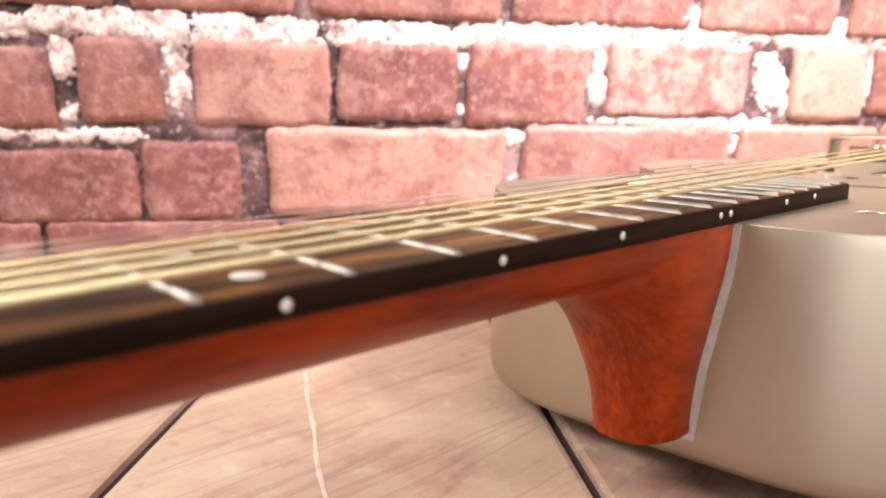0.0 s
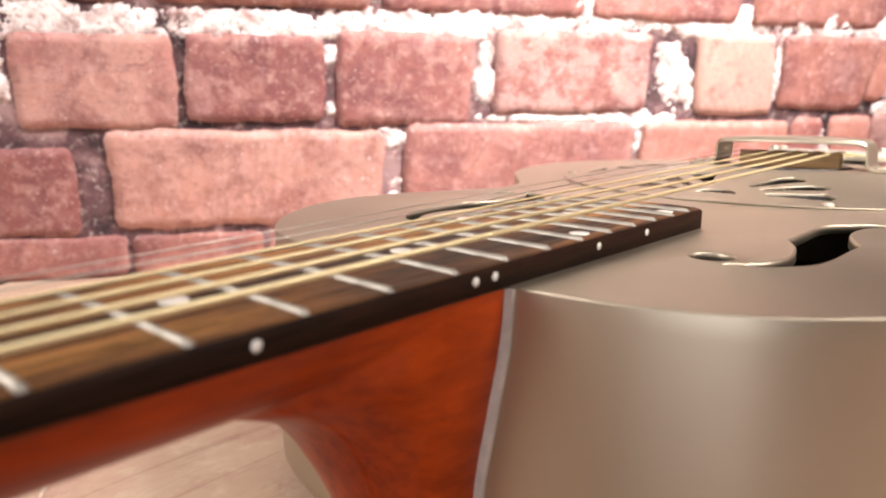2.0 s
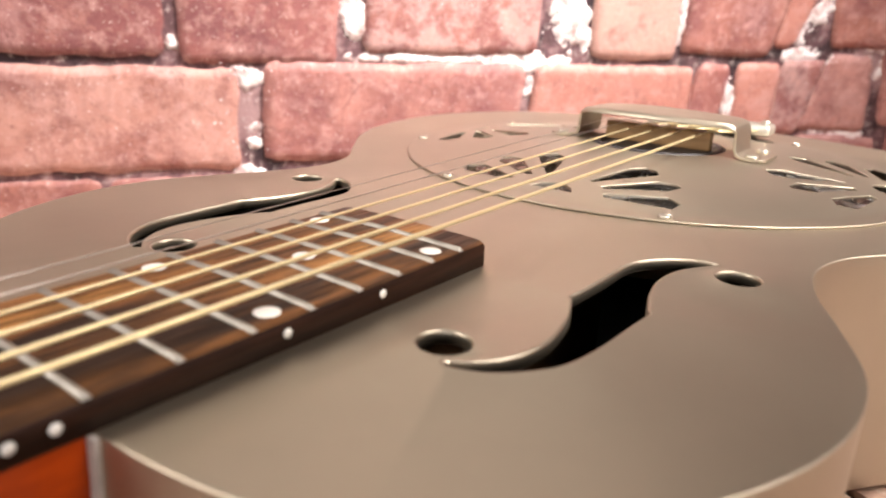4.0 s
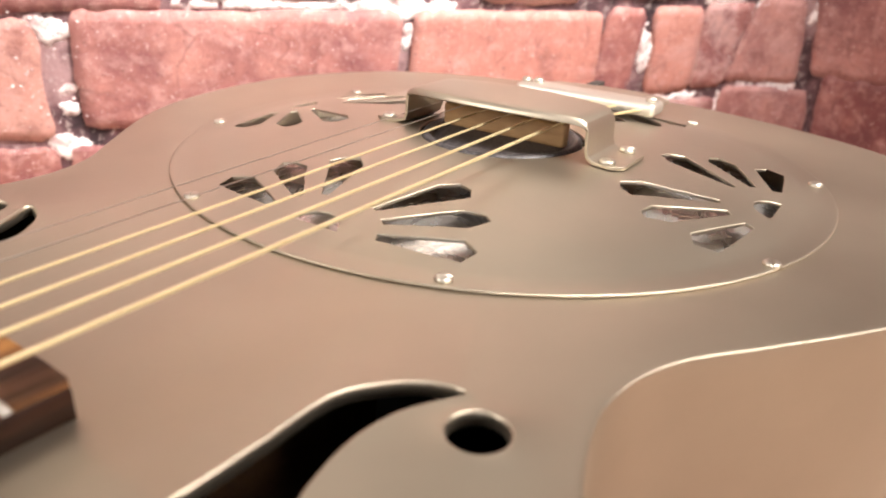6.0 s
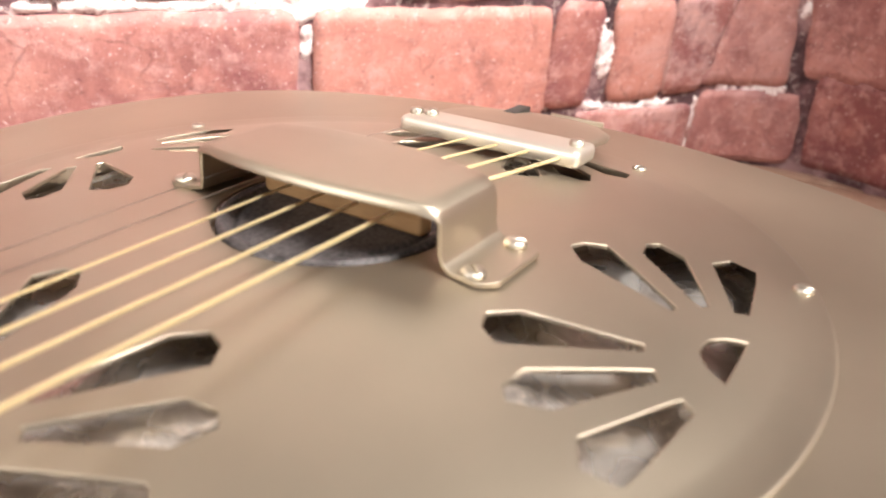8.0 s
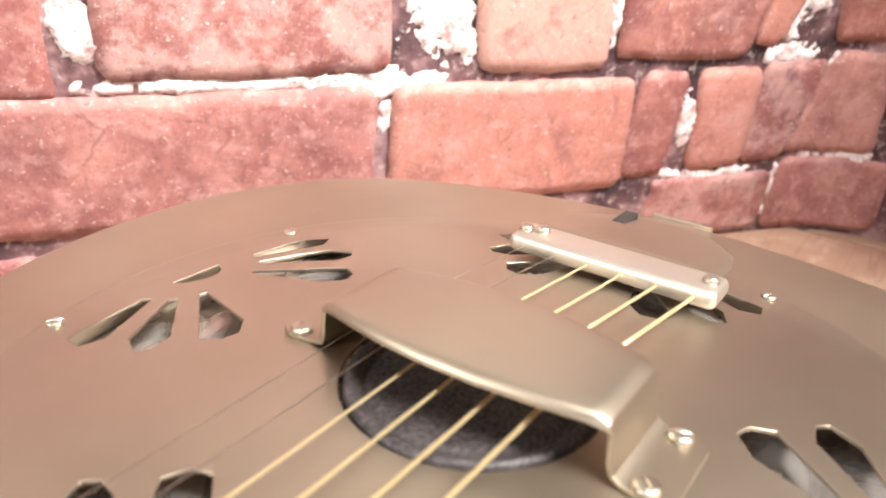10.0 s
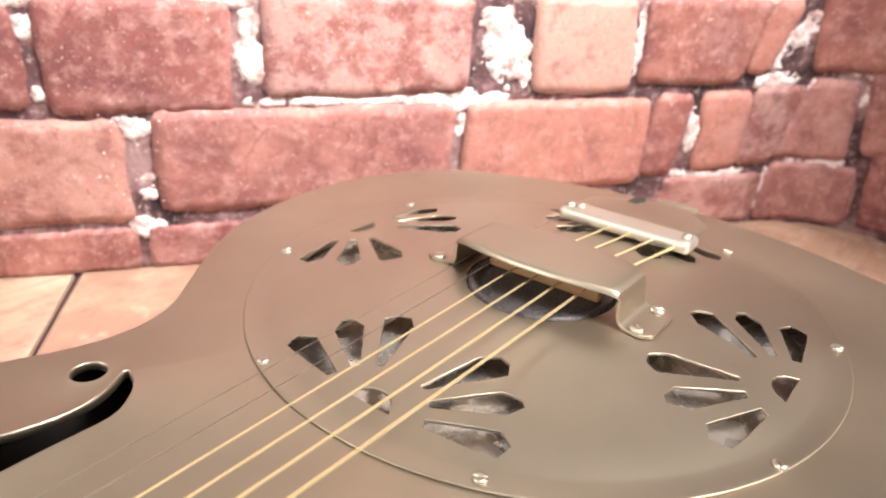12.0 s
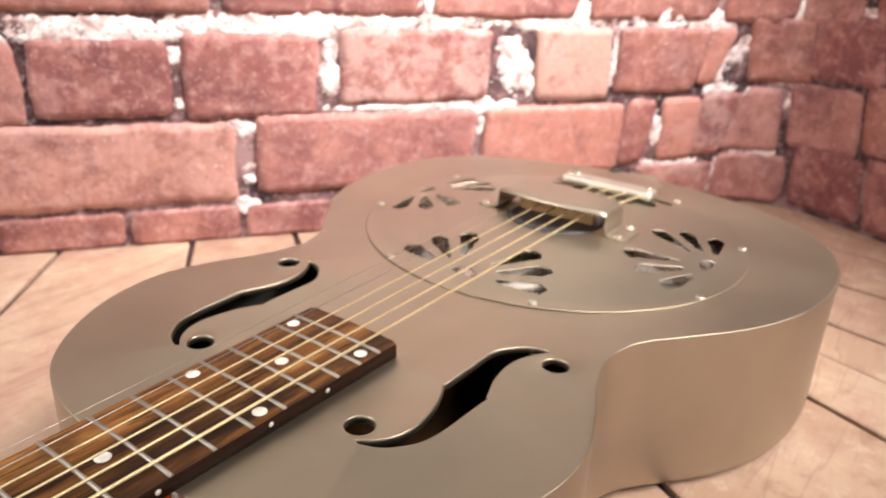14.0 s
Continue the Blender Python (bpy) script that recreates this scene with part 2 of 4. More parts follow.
def cone_build(nt, b, node, link):
    n = node("ShaderNodeTexNoise")
    n.inputs["Scale"].default_value, n.inputs["Detail"].default_value, n.inputs["Distortion"].default_value = 45.0, 4.0, 2.5
    link(coords(nt), n.inputs["Vector"])
    # Swirled pale and dark colour paints streaky reflections into the metal.
    link(ramp(nt, n.outputs["Fac"], [(0.35, (0.52, 0.47, 0.43)), (0.62, (0.93, 0.88, 0.83))]), b.inputs["Base Color"])
    b.inputs["Metallic"].default_value = 0.8
    link(ramp(nt, n.outputs["Fac"], [(0.3, (0.36,) * 3), (0.7, (0.18,) * 3)]), b.inputs["Roughness"])
    bump(nt, b, n.outputs["Fac"], 0.25, 0.002)


ALUMINIUM = material("spun_aluminium", cone_build)
FRETWIRE = metal("fret_wire", (0.45, 0.42, 0.37), 0.55, 0.08)
STEEL = metal("plain_steel", (0.72, 0.68, 0.62), 0.38, 0.05)
BRONZE = material("wound_bronze", string_build)
MAHOGANY = wood("red_mahogany", (0.11, 0.009, 0.0008), (0.42, 0.049, 0.0020), 0.40, (5, 60, 26), 0.28, 8.0, 0.08)
ROSEWOOD = material("rosewood", rosewood_build)
DARK_STICK = wood("brown_maple", (0.10, 0.05, 0.022), (0.17, 0.09, 0.04), 0.6, (60, 10, 60))
SADDLE = wood("aged_maple", (0.38, 0.21, 0.09), (0.66, 0.41, 0.20), 0.5, (60, 10, 60))
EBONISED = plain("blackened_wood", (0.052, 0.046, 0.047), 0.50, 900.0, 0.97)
# Rosewood darkened to stand for the shaded sides of the fingerboard.
EDGE_SHADE = wood("edge_shade", (0.006, 0.003, 0.002), (0.034, 0.013, 0.007), 0.5, (16, 200, 200), 0.0, 4.0, 0.1)
# Near-black that stands for shade inside the body and at the hinge gap.
INNER_SHADE = plain("inner_shade", (0.03, 0.026, 0.023), 0.6, 60.0, 0.4)
FILLER = plain("pale_filler", (0.55, 0.49, 0.44), 0.45, 150.0, 0.2)
PEARL = plain("pearl", (0.85, 0.82, 0.76), 0.25, 300.0, 0.12)
BONE = plain("bone", (0.78, 0.70, 0.56), 0.4)
BRICK, MORTAR, LIME = material("old_brick", brick_build), material("dark_mortar", mortar_build), material("lime_mortar", lime_build)
PALE_BRICK = material("pale_brick", lambda nt, b, node, link: brick_build(nt, b, node, link, 0.75))
BLANCHED_BRICK = material("blanched_brick", lambda nt, b, node, link: brick_build(nt, b, node, link, 0.75, (0.61, 0.385, 0.325), False, 0.22))
SALMON_BRICK = material("salmon_brick", lambda nt, b, node, link: brick_build(nt, b, node, link, 0.8, (0.49, 0.217, 0.175), False, 0.20))
LIMED_BRICK = material("limed_brick", lambda nt, b, node, link: brick_build(nt, b, node, link, 0.32, (0.70, 0.56, 0.55), True))
PLANK = material("worn_plank", plank_build)
PALE_WOOD = plain("pale_worn_wood", (0.60, 0.48, 0.40), 0.7, 120.0, 0.2)
GAP = plain("plank_gap", (0.05, 0.026, 0.03), 0.8)
PLASTER = plain("room_plaster", (0.42, 0.37, 0.33), 0.9, 8.0, 0.06)


# ---- mesh helpers ----
def put(name, bm, mat, parent=None, label="", smooth=True):
    me = bpy.data.meshes.new(name)
    bmesh.ops.recalc_face_normals(bm, faces=bm.faces[:])
    for f in bm.faces:
        f.smooth = smooth
    bm.to_mesh(me)
    bm.free()
    if mat:
        me.materials.append(mat)
    ob = new(name, me)
    ob.parent = parent
    if label:
        tagged(ob, label)
    return ob


def part(name, bm, mat, parent, label="", smooth=True):
    return put(name, bm, mat, parent, label, smooth)


def box(bm, x0, x1, y0, y1, z0, z1, bevel=0.0, seg=2):
    vs = [bm.verts.new((x, y, z)) for x in (x0, x1) for y in (y0, y1) for z in (z0, z1)]
    fs = [bm.faces.new([vs[i] for i in q]) for q in ((0, 1, 3, 2), (4, 6, 7, 5), (0, 4, 5, 1), (2, 3, 7, 6), (0, 2, 6, 4), (1, 5, 7, 3))]
    if bevel:
        bmesh.ops.recalc_face_normals(bm, faces=fs)
        bmesh.ops.bevel(bm, geom=list({e for f in fs for e in f.edges}), offset=bevel, segments=seg, affect="EDGES", profile=0.6)


def lathe(bm, profile, cx=0.0, cy=0.0, n=32, cap=True):
    """A turned form round a vertical axis, from (radius, z) pairs."""
    rings = [[bm.verts.new((cx + r * math.cos(2 * math.pi * k / n), cy + r * math.sin(2 * math.pi * k / n), z)) for k in range(n)] for r, z in profile]
    for a, b in zip(rings, rings[1:]):
        for k in range(n):
            bm.faces.new((a[k], a[(k + 1) % n], b[(k + 1) % n], b[k]))
    if cap:
        bm.faces.new(rings[-1])
        bm.faces.new(rings[0][::-1])


def tube(bm, a, b, r0, r1=None, n=10):
    a, b = Vector(a), Vector(b)
    q = (b - a).to_track_quat("Z", "Y").to_matrix()
    rings = []
    for p, r in ((a, r0), (b, r0 if r1 is None else r1)):
        rings.append([bm.verts.new(p + q @ Vector((r * math.cos(2 * math.pi * k / n), r * math.sin(2 * math.pi * k / n), 0))) for k in range(n)])
    for k in range(n):
        bm.faces.new((rings[0][k], rings[0][(k + 1) % n], rings[1][(k + 1) % n], rings[1][k]))
    bm.faces.new(rings[1])
    bm.faces.new(rings[0][::-1])


def spline(points, steps, closed=False):
    """Catmull-Rom through points."""
    n, out = len(points), []
    span = n if closed else n - 1
    for i in range(span):
        if closed:
            p = [points[(i + k) % n] for k in (-1, 0, 1, 2)]
        else:
            p = [points[max(0, min(n - 1, i + k))] for k in (-1, 0, 1, 2)]
        for s in range(steps):
            t = s / steps
            out.append(tuple(0.5 * (2 * b + (c - a) * t + (2 * a - 5 * b + 4 * c - d) * t * t + (3 * b - a - 3 * c + d) * t ** 3) for a, b, c, d in zip(*p)))
    if not closed:
        out.append(points[-1])
    return out


def inset(loop, d):
    """A closed plan loop moved inwards by d (the loop runs counter-clockwise)."""
    out, n = [], len(loop)
    for k in range(n):
        (ax, ay), (bx, by) = loop[k - 1], loop[(k + 1) % n]
        tx, ty = bx - ax, by - ay
        ln = math.hypot(tx, ty) or 1.0
        out.append((loop[k][0] - ty / ln * d, loop[k][1] + tx / ln * d))
    return out


def area_of(loop):
    return 0.5 * sum(a[0] * b[1] - b[0] * a[1] for a, b in zip(loop, loop[1:] + loop[:1]))


def ccw(loop):
    return loop if area_of(loop) > 0 else loop[::-1]


def ring(bm, loop, z):
    return [bm.verts.new((x, y, z(x, y) if callable(z) else z)) for x, y in loop]


def bridge(bm, a, b):
    n = len(a)
    for k in range(n):
        bm.faces.new((a[k], a[(k + 1) % n], b[(k + 1) % n], b[k]))


def fill(bm, loops):
    """Fills the area between an outer ring of vertices and the holes in it."""
    edges = []
    for vs in loops:
        for a, b in zip(vs, vs[1:] + vs[:1]):
            edges.append(bm.edges.get((a, b)) or bm.edges.new((a, b)))
    return bmesh.ops.triangle_fill(bm, use_beauty=True, use_dissolve=False, edges=edges)


# ---- floor ----
# The backdrop's plan: a straight run, then a bend towards the viewer.
ALONG, AWAY = Vector((0.819, -0.5735)), Vector((0.5735, 0.819))
BEND_AT, BEND_R, BEND = 0.36, 0.095, radians(82)


def wall_point(s, h, d=0.0):
    """A point of the brick wall, s along it, h above the floor and d proud of it; it leans forwards."""
    if s <= BEND_AT:
        p, m = ALONG * s + AWAY * 0.2761, -AWAY
    else:
        a = (s - BEND_AT) / BEND_R
        head = radians(-35) - min(a, BEND)
        out = Vector((math.cos(head + math.pi / 2), math.sin(head + math.pi / 2)))
        p = ALONG * BEND_AT + AWAY * 0.2761 - AWAY * BEND_R + out * BEND_R
        if a > BEND:
            p = p + Vector((math.cos(head), math.sin(head))) * (a - BEND) * BEND_R
        m = -out
    p = p + m * (d + 0.202 * h)
    return Vector((p.x, p.y, h))


floor = new("floor")
tagged(floor, "worn pale wooden plank floor with dark gaps", "floor", kind="structure")
bm = bmesh.new()
box(bm, -2.2, 1.6, -2.0, 1.6, -0.03, -0.004)
part("subfloor", bm, GAP, floor, smooth=False)

# Gaps between planks: where each meets the wall, and its heading towards the viewer.
GAPS = [(-0.80, -145, 1), (-0.66, -143, 1), (-0.50, -140.5, 1), (-0.354, -138, 1), (-0.238, -130.4, 1), (-0.14, -126, 1), (-0.037, -119.5, 1),
        (0.067, -112, 1), (0.100, -107, 0.25), (0.132, -102.5, 1), (0.20, -97, 1), (0.29, -93, 1), (0.39, -91, 1), (0.50, -90, 1)]


def plank(a, b, inner=0.0):
    """One plank between two gap lines."""
    def line(g, side):
        w = wall_point(min(g[0], BEND_AT), 0)
        if g[0] > BEND_AT:
            w = w + Vector((ALONG.x, ALONG.y, 0)) * (g[0] - BEND_AT)
        h = radians(g[1])
        run = Vector((math.cos(h), math.sin(h), 0))
        across = Vector((-run.y, run.x, 0)) * side
        return w - run * 0.10 + across, w + run * min(1.75, (w.y + 1.15) / -run.y) + across
    (p0, p1), (q0, q1) = line(a, 0.0026 * a[2]), line(b, -0.0026 * b[2])
    n = 18
    bm = bmesh.new()
    tops = []
    for k in range(n + 1):
        t = (k / n) ** 1.6
        l, r = p0.lerp(p1, t), q0.lerp(q1, t)
        jl, jr = [Vector((random.uniform(-1, 1), random.uniform(-1, 1), 0)) * 0.0005 for _ in range(2)]
        tops.append((bm.verts.new(l + jl + Vector((0, 0, -0.004))), bm.verts.new(l + jl + Vector((0, 0, -0.0008))), bm.verts.new(l.lerp(r, 0.015)),
                     bm.verts.new(l.lerp(r, 0.985)), bm.verts.new(r + jr + Vector((0, 0, -0.0008))), bm.verts.new(r + jr + Vector((0, 0, -0.004)))))
    for u, v in zip(tops, tops[1:]):
        for k in range(5):
            bm.faces.new((u[k], u[k + 1], v[k + 1], v[k]))
    return part("plank", bm, PLANK, floor, smooth=False)


for a, b in zip(GAPS, GAPS[1:]):
    plank(a, b)


# A pale worn scratch that runs across one plank under the neck.
bm = bmesh.new()
run = spline([(-0.300, 0.246), (-0.322, 0.212), (-0.343, 0.178), (-0.364, 0.147), (-0.381, 0.119), (-0.398, 0.094), (-0.412, 0.070), (-0.440, 0.020)], 5)
a, b, c = [], [], []
for k, (x, y) in enumerate(run):
    w = 0.0009 * (0.6 + 0.6 * noise.noise((k * 0.35, 0.0, 4.0)) + 0.4)
    a.append(bm.verts.new((x - w, y + 0.5 * w, 0.0002)))
    b.append(bm.verts.new((x, y, 0.0006)))
    c.append(bm.verts.new((x + w, y - 0.5 * w, 0.0002)))
for p, q in ((a, b), (b, c)):
    for k in range(len(run) - 1):
        bm.faces.new((p[k], p[k + 1], q[k + 1], q[k]))
part("scratch", bm, PALE_WOOD, floor, "pale worn scratch")


# ---- brick wall ----
wall_back = new("wall_brick")
tagged(wall_back, "old red brick wall with smeared white lime mortar", "brick wall", kind="structure")
bm = bmesh.new()
ss = [-1.3 + 0.1 * k for k in range(17)] + [0.36 + 0.012 * k for k in range(1, 20)] + [0.65, 0.8, 1.0, 1.2]
hs = [-0.01, 0.08, 0.16, 0.24, 0.288]
grid = [[bm.verts.new(wall_point(s, h, 0.0)) for h in hs] for s in ss]
back = [[bm.verts.new(wall_point(s, h, -0.03)) for h in hs] for s in ss]
for g in (grid, back):
    for a, b in zip(g, g[1:]):
        for k in range(len(hs) - 1):
            bm.faces.new((a[k], a[k + 1], b[k + 1], b[k]))
for k in range(len(ss) - 1):
    bm.faces.new((grid[k][-1], grid[k + 1][-1], back[k + 1][-1], back[k][-1]))
part("mortar_bed", bm, MORTAR, wall_back)


def brick(s0, s1, h0, h1, skew=(0, 0, 0, 0), proud=0.0034, rough=1.0, mat=BRICK):
    """One brick: its ends along the wall and its bed heights; skew moves its four corners (bottom s0, bottom s1, top s1, top s0) along the wall."""
    nx, nz = max(8, min(22, int((s1 - s0) / 0.007))), 9
    s0, s1, h0, h1 = s0 - 0.0028, s1 + 0.0028, h0 - 0.0018, h1 + 0.0018
    bm = bmesh.new()
    seed = random.uniform(0, 90)
    wob = lambda s, h, k, f: noise.noise((s * f, h * f, seed + k))
    front = []
    for j in range(nz + 1):
        v = j / nz
        row = []
        for i in range(nx + 1):
            u = i / nx
            sk = (1 - u) * ((1 - v) * skew[0] + v * skew[3]) + u * ((1 - v) * skew[1] + v * skew[2])
            s, h = s0 + (s1 - s0) * u + sk, h0 + (h1 - h0) * v
            near = min(min(u, 1 - u) * (s1 - s0), min(v, 1 - v) * (h1 - h0))
            # Rounded corners: pull them in along both ways.
            du, dv = min(u, 1 - u) * (s1 - s0), min(v, 1 - v) * (h1 - h0)
            pull = max(0.0, 1 - math.hypot(du, dv) / 0.007) ** 2 * 0.0022
            s2 = s + pull * (1 if u < 0.5 else -1) + rough * (0.0022 * wob(s, h, 0, 30) + 0.0022 * wob(s, h, 3, 130))
            h2 = h + 0.8 * pull * (1 if v < 0.5 else -1) + rough * (0.0018 * wob(s, h, 7, 26) + 0.0019 * wob(s, h, 9, 130))
            d = proud * min(1.0, 0.82 + near / 0.020) + 0.0011 * wob(s, h, 5, 55) + 0.0005 * wob(s, h, 6, 160)
            row.append((s2, h2, d))
        front.append(row)
    mid = wall_point((s0 + s1) / 2, (h0 + h1) / 2)
    vs = [[bm.verts.new(wall_point(s, max(0.0005, h), d) - mid) for s, h, d in row] for row in front]
    for j in range(nz):
        for i in range(nx):
            bm.faces.new((vs[j][i], vs[j][i + 1], vs[j + 1][i + 1], vs[j + 1][i]))
    rim = [(0, i) for i in range(nx + 1)] + [(j, nx) for j in range(1, nz + 1)] + [(nz, i) for i in range(nx - 1, -1, -1)] + [(j, 0) for j in range(nz - 1, 0, -1)]
    low = [bm.verts.new(wall_point(front[j][i][0], max(0.0005, front[j][i][1]), -0.004) - mid) for j, i in rim]
    for k in range(len(rim)):
        (ja, ia), (jb, ib) = rim[k], rim[(k + 1) % len(rim)]
        bm.faces.new((vs[ja][ia], vs[jb][ib], low[(k + 1) % len(rim)], low[k]))
    ob = part("brick", bm, mat, wall_back)
    ob.location = mid
    return ob


def course(h0, h1, joints, gap=0.009):
    """A run of bricks between the given joint centres."""
    for a, b in zip(joints, joints[1:]):
        brick(a + gap, b - gap, h0, h1, [random.uniform(-0.003, 0.003) for _ in range(4)])


# Bed heights and joints, course by course, from the floor up.
course(0.003, 0.034, (-1.18, -1.02, -0.83, -0.605, -0.40, -0.293, -0.19, -0.08, 0.07, 0.21), 0.006)
brick(0.245, 0.345, 0.006, 0.052, mat=LIMED_BRICK)
brick(0.356, 0.443, 0.006, 0.063, (0, 0, 0, -0.004))
brick(0.458, 0.540, 0.008, 0.080, (0, 0, 0, 0))
brick(0.552, 0.64, 0.006, 0.085)
course(0.006, 0.085, (0.64, 0.78, 0.93, 1.1), 0.006)
course(0.046, 0.114, (-1.22, -1.03, -0.85, -0.64))
brick(-0.632, -0.524, 0.038, 0.098)
brick(-0.513, -0.438, 0.040, 0.106, (0, 0, 0, 0))
brick(-0.407, -0.195, 0.044, 0.119, (0, 0, 0, 0), 0.0032, 1.3, PALE_BRICK)
brick(-0.172, 0.038, 0.050, 0.125, (0, 0, 0, 0))
brick(0.052, 0.210, 0.052, 0.127, (0, 0, -0.006, 0), mat=SALMON_BRICK)
brick(0.214, 0.244, 0.060, 0.130, (0, 0, 0, 0), 0.0026)
brick(0.266, 0.305, 0.062, 0.131, (0.004, 0.003, -0.004, -0.008), mat=SALMON_BRICK)
brick(0.312, 0.352, 0.065, 0.136, (0.002, -0.006, 0.002, -0.004), 0.0028, mat=LIMED_BRICK)
brick(0.360, 0.424, 0.070, 0.141, (-0.010, 0.004, -0.006, 0.004))
brick(0.440, 0.530, 0.080, 0.150, (0.004, 0, 0, -0.004))
course(0.092, 0.160, (0.535, 0.70, 0.86, 1.02, 1.15), 0.006)
course(0.124, 0.188, (-1.26, -1.10, -0.93, -0.77, -0.64))
brick(-0.625, -0.582, 0.119, 0.180)
brick(-0.557, -0.498, 0.125, 0.190)
brick(-0.466, -0.359, 0.124, 0.190, mat=PALE_BRICK)
brick(-0.346, -0.245, 0.130, 0.192)
brick(-0.230, -0.122, 0.126, 0.197)
brick(-0.096, 0.043, 0.136, 0.203, mat=LIMED_BRICK)
brick(0.098, 0.174, 0.136, 0.206, (0.006, 0.006, -0.006, -0.006), mat=BLANCHED_BRICK)
brick(0.188, 0.286, 0.142, 0.206, (0.002, -0.004, 0.004, -0.004))
brick(0.294, 0.314, 0.150, 0.207, (-0.002, -0.008, 0.006, 0.002), mat=SALMON_BRICK)
brick(0.348, 0.448, 0.152, 0.217, (0.010, 0.012, 0, -0.010))
brick(0.456, 0.55, 0.160, 0.225)
course(0.172, 0.236, (0.555, 0.68, 0.82, 0.98, 1.14), 0.006)
course(0.216, 0.285, (-1.22, -1.04, -0.86, -0.67, -0.52, -0.375, -0.20, -0.02, 0.135, 0.29, 0.42, 0.53, 0.66, 0.80, 0.96, 1.12))


def lime_smear(s0, s1, h0, h1, lean=0.0, proud=0.0040, bare=0.34):
    """Thin ragged lime mortar that fills part of a joint and laps over the brick edges; bare leaves more of it worn away."""
    bm = bmesh.new()
    cs, ch, hs_, hh = (s0 + s1) / 2, (h0 + h1) / 2, (s1 - s0) / 2, (h1 - h0) / 2
    mid = wall_point(cs, ch)
    cell = 0.0021
    nx, nz = max(6, int(2.5 * hs_ / cell)), max(6, int(2.9 * hh / cell))
    seed = random.uniform(0, 50)
    long_run = max(hs_, hh) > 0.045
    field, verts = {}, {}
    for i in range(nx + 1):
        for j in range(nz + 1):
            a, b = (2 * i / nx - 1) * 1.25, (2 * j / nz - 1) * 1.45
            s, h = cs + a * hs_ + lean * b * 0.5, ch + b * hh
            f = 1 - bare - (abs(a) ** 4 + abs(b) ** 3 if long_run else 1.15 * (abs(a) ** 2.4 + abs(b) ** 2.4) - 0.12) + 0.95 * noise.noise((s * 48, h * 60, seed)) + 0.80 * noise.noise((s * 150, h * 150, seed)) + 0.60 * noise.noise((s * 380, h * 380, seed))
            field[i, j] = (s, h, f)
    for (i, j), (s, h, f) in field.items():
        verts[i, j] = bm.verts.new(wall_point(s, max(0.0005, h), -0.0015 + proud * max(0.0, min(1.0, 0.25 + f * 1.3))) - mid)
    for i in range(nx):
        for j in range(nz):
            ks = ((i, j), (i + 1, j), (i + 1, j + 1), (i, j + 1))
            if max(field[k][2] for k in ks) > 0.02:
                bm.faces.new([verts[k] for k in ks])
    bmesh.ops.delete(bm, geom=[v for v in bm.verts if not v.link_faces], context="VERTS")
    ob = part("mortar_smear", bm, LIME, wall_back, "white smeared lime mortar")
    ob.location = mid
    return ob


def lime_flecks(name, count, s0, s1, h0, h1, size):
    """Scattered specks of lime on the bricks, joined."""
    bm = bmesh.new()
    for _ in range(count):
        s, h, r, n = random.uniform(s0, s1), random.uniform(h0, h1), size * random.uniform(0.3, 1.0) ** 1.5, random.randint(5, 8)
        ring_v = []
        for k in range(n):
            q, rr = 2 * math.pi * k / n, r * random.uniform(0.5, 1.2)
            ring_v.append(bm.verts.new(wall_point(s + rr * math.cos(q), max(0.001, h + 0.8 * rr * math.sin(q)), 0.0026)))
        top = bm.verts.new(wall_point(s, h, 0.0046))
        for k in range(n):
            bm.faces.new((ring_v[k], ring_v[(k + 1) % n], top))
    ob = part(name, bm, LIME, wall_back, "white specks of lime")
    return tagged(ob, kind="stuff")


lime_flecks("lime_specks", 30, -0.215, -0.155, 0.05, 0.125, 0.0022)
lime_flecks("lime_specks", 60, -0.64, 0.45, 0.01, 0.24, 0.0013)
lime_flecks("lime_specks", 40, -0.092, -0.035, 0.158, 0.204, 0.0015)
lime_flecks("lime_specks", 30, 0.335, 0.385, 0.080, 0.138, 0.0014)
lime_smear(-1.10, -0.62, 0.188, 0.216, 0.0, 0.0042, 0.10)
lime_smear(-0.64, -0.34, 0.188, 0.214, 0.0, 0.0042, 0.10)
lime_smear(-0.355, -0.225, 0.188, 0.212, 0.0, 0.0042, 0.10)
lime_smear(-0.235, -0.10, 0.192, 0.219, 0.0, 0.0042, 0.10)
lime_smear(-0.125, 0.03, 0.197, 0.228, 0.0, 0.0042, 0.10)
lime_smear(-0.06, 0.06, 0.206, 0.236, 0.0, 0.0042, 0.12)
lime_smear(0.02, 0.19, 0.200, 0.232, 0.0, 0.0042, 0.10)
lime_smear(0.18, 0.33, 0.203, 0.230, 0.0, 0.0042, 0.16)
lime_smear(0.32, 0.47, 0.211, 0.240, 0.0, 0.0042, 0.2)
lime_smear(0.46, 0.60, 0.224, 0.236)
lime_smear(-0.117, -0.096, 0.140, 0.194)
lime_smear(-0.243, -0.232, 0.130, 0.145)
lime_smear(-0.247, -0.230, 0.172, 0.190)
lime_smear(-0.497, -0.468, 0.126, 0.196)
lime_smear(-0.583, -0.556, 0.158, 0.196)
lime_smear(-0.58, -0.56, 0.122, 0.142)
lime_smear(-0.64, -0.50, 0.105, 0.120)
lime_smear(0.052, 0.094, 0.138, 0.208, -0.024, 0.0042, 0.2)
lime_smear(0.020, 0.060, 0.118, 0.140, 0.0, 0.0042, 0.25)
lime_smear(0.176, 0.187, 0.145, 0.200, -0.004)
lime_smear(0.312, 0.346, 0.146, 0.208, 0.030)
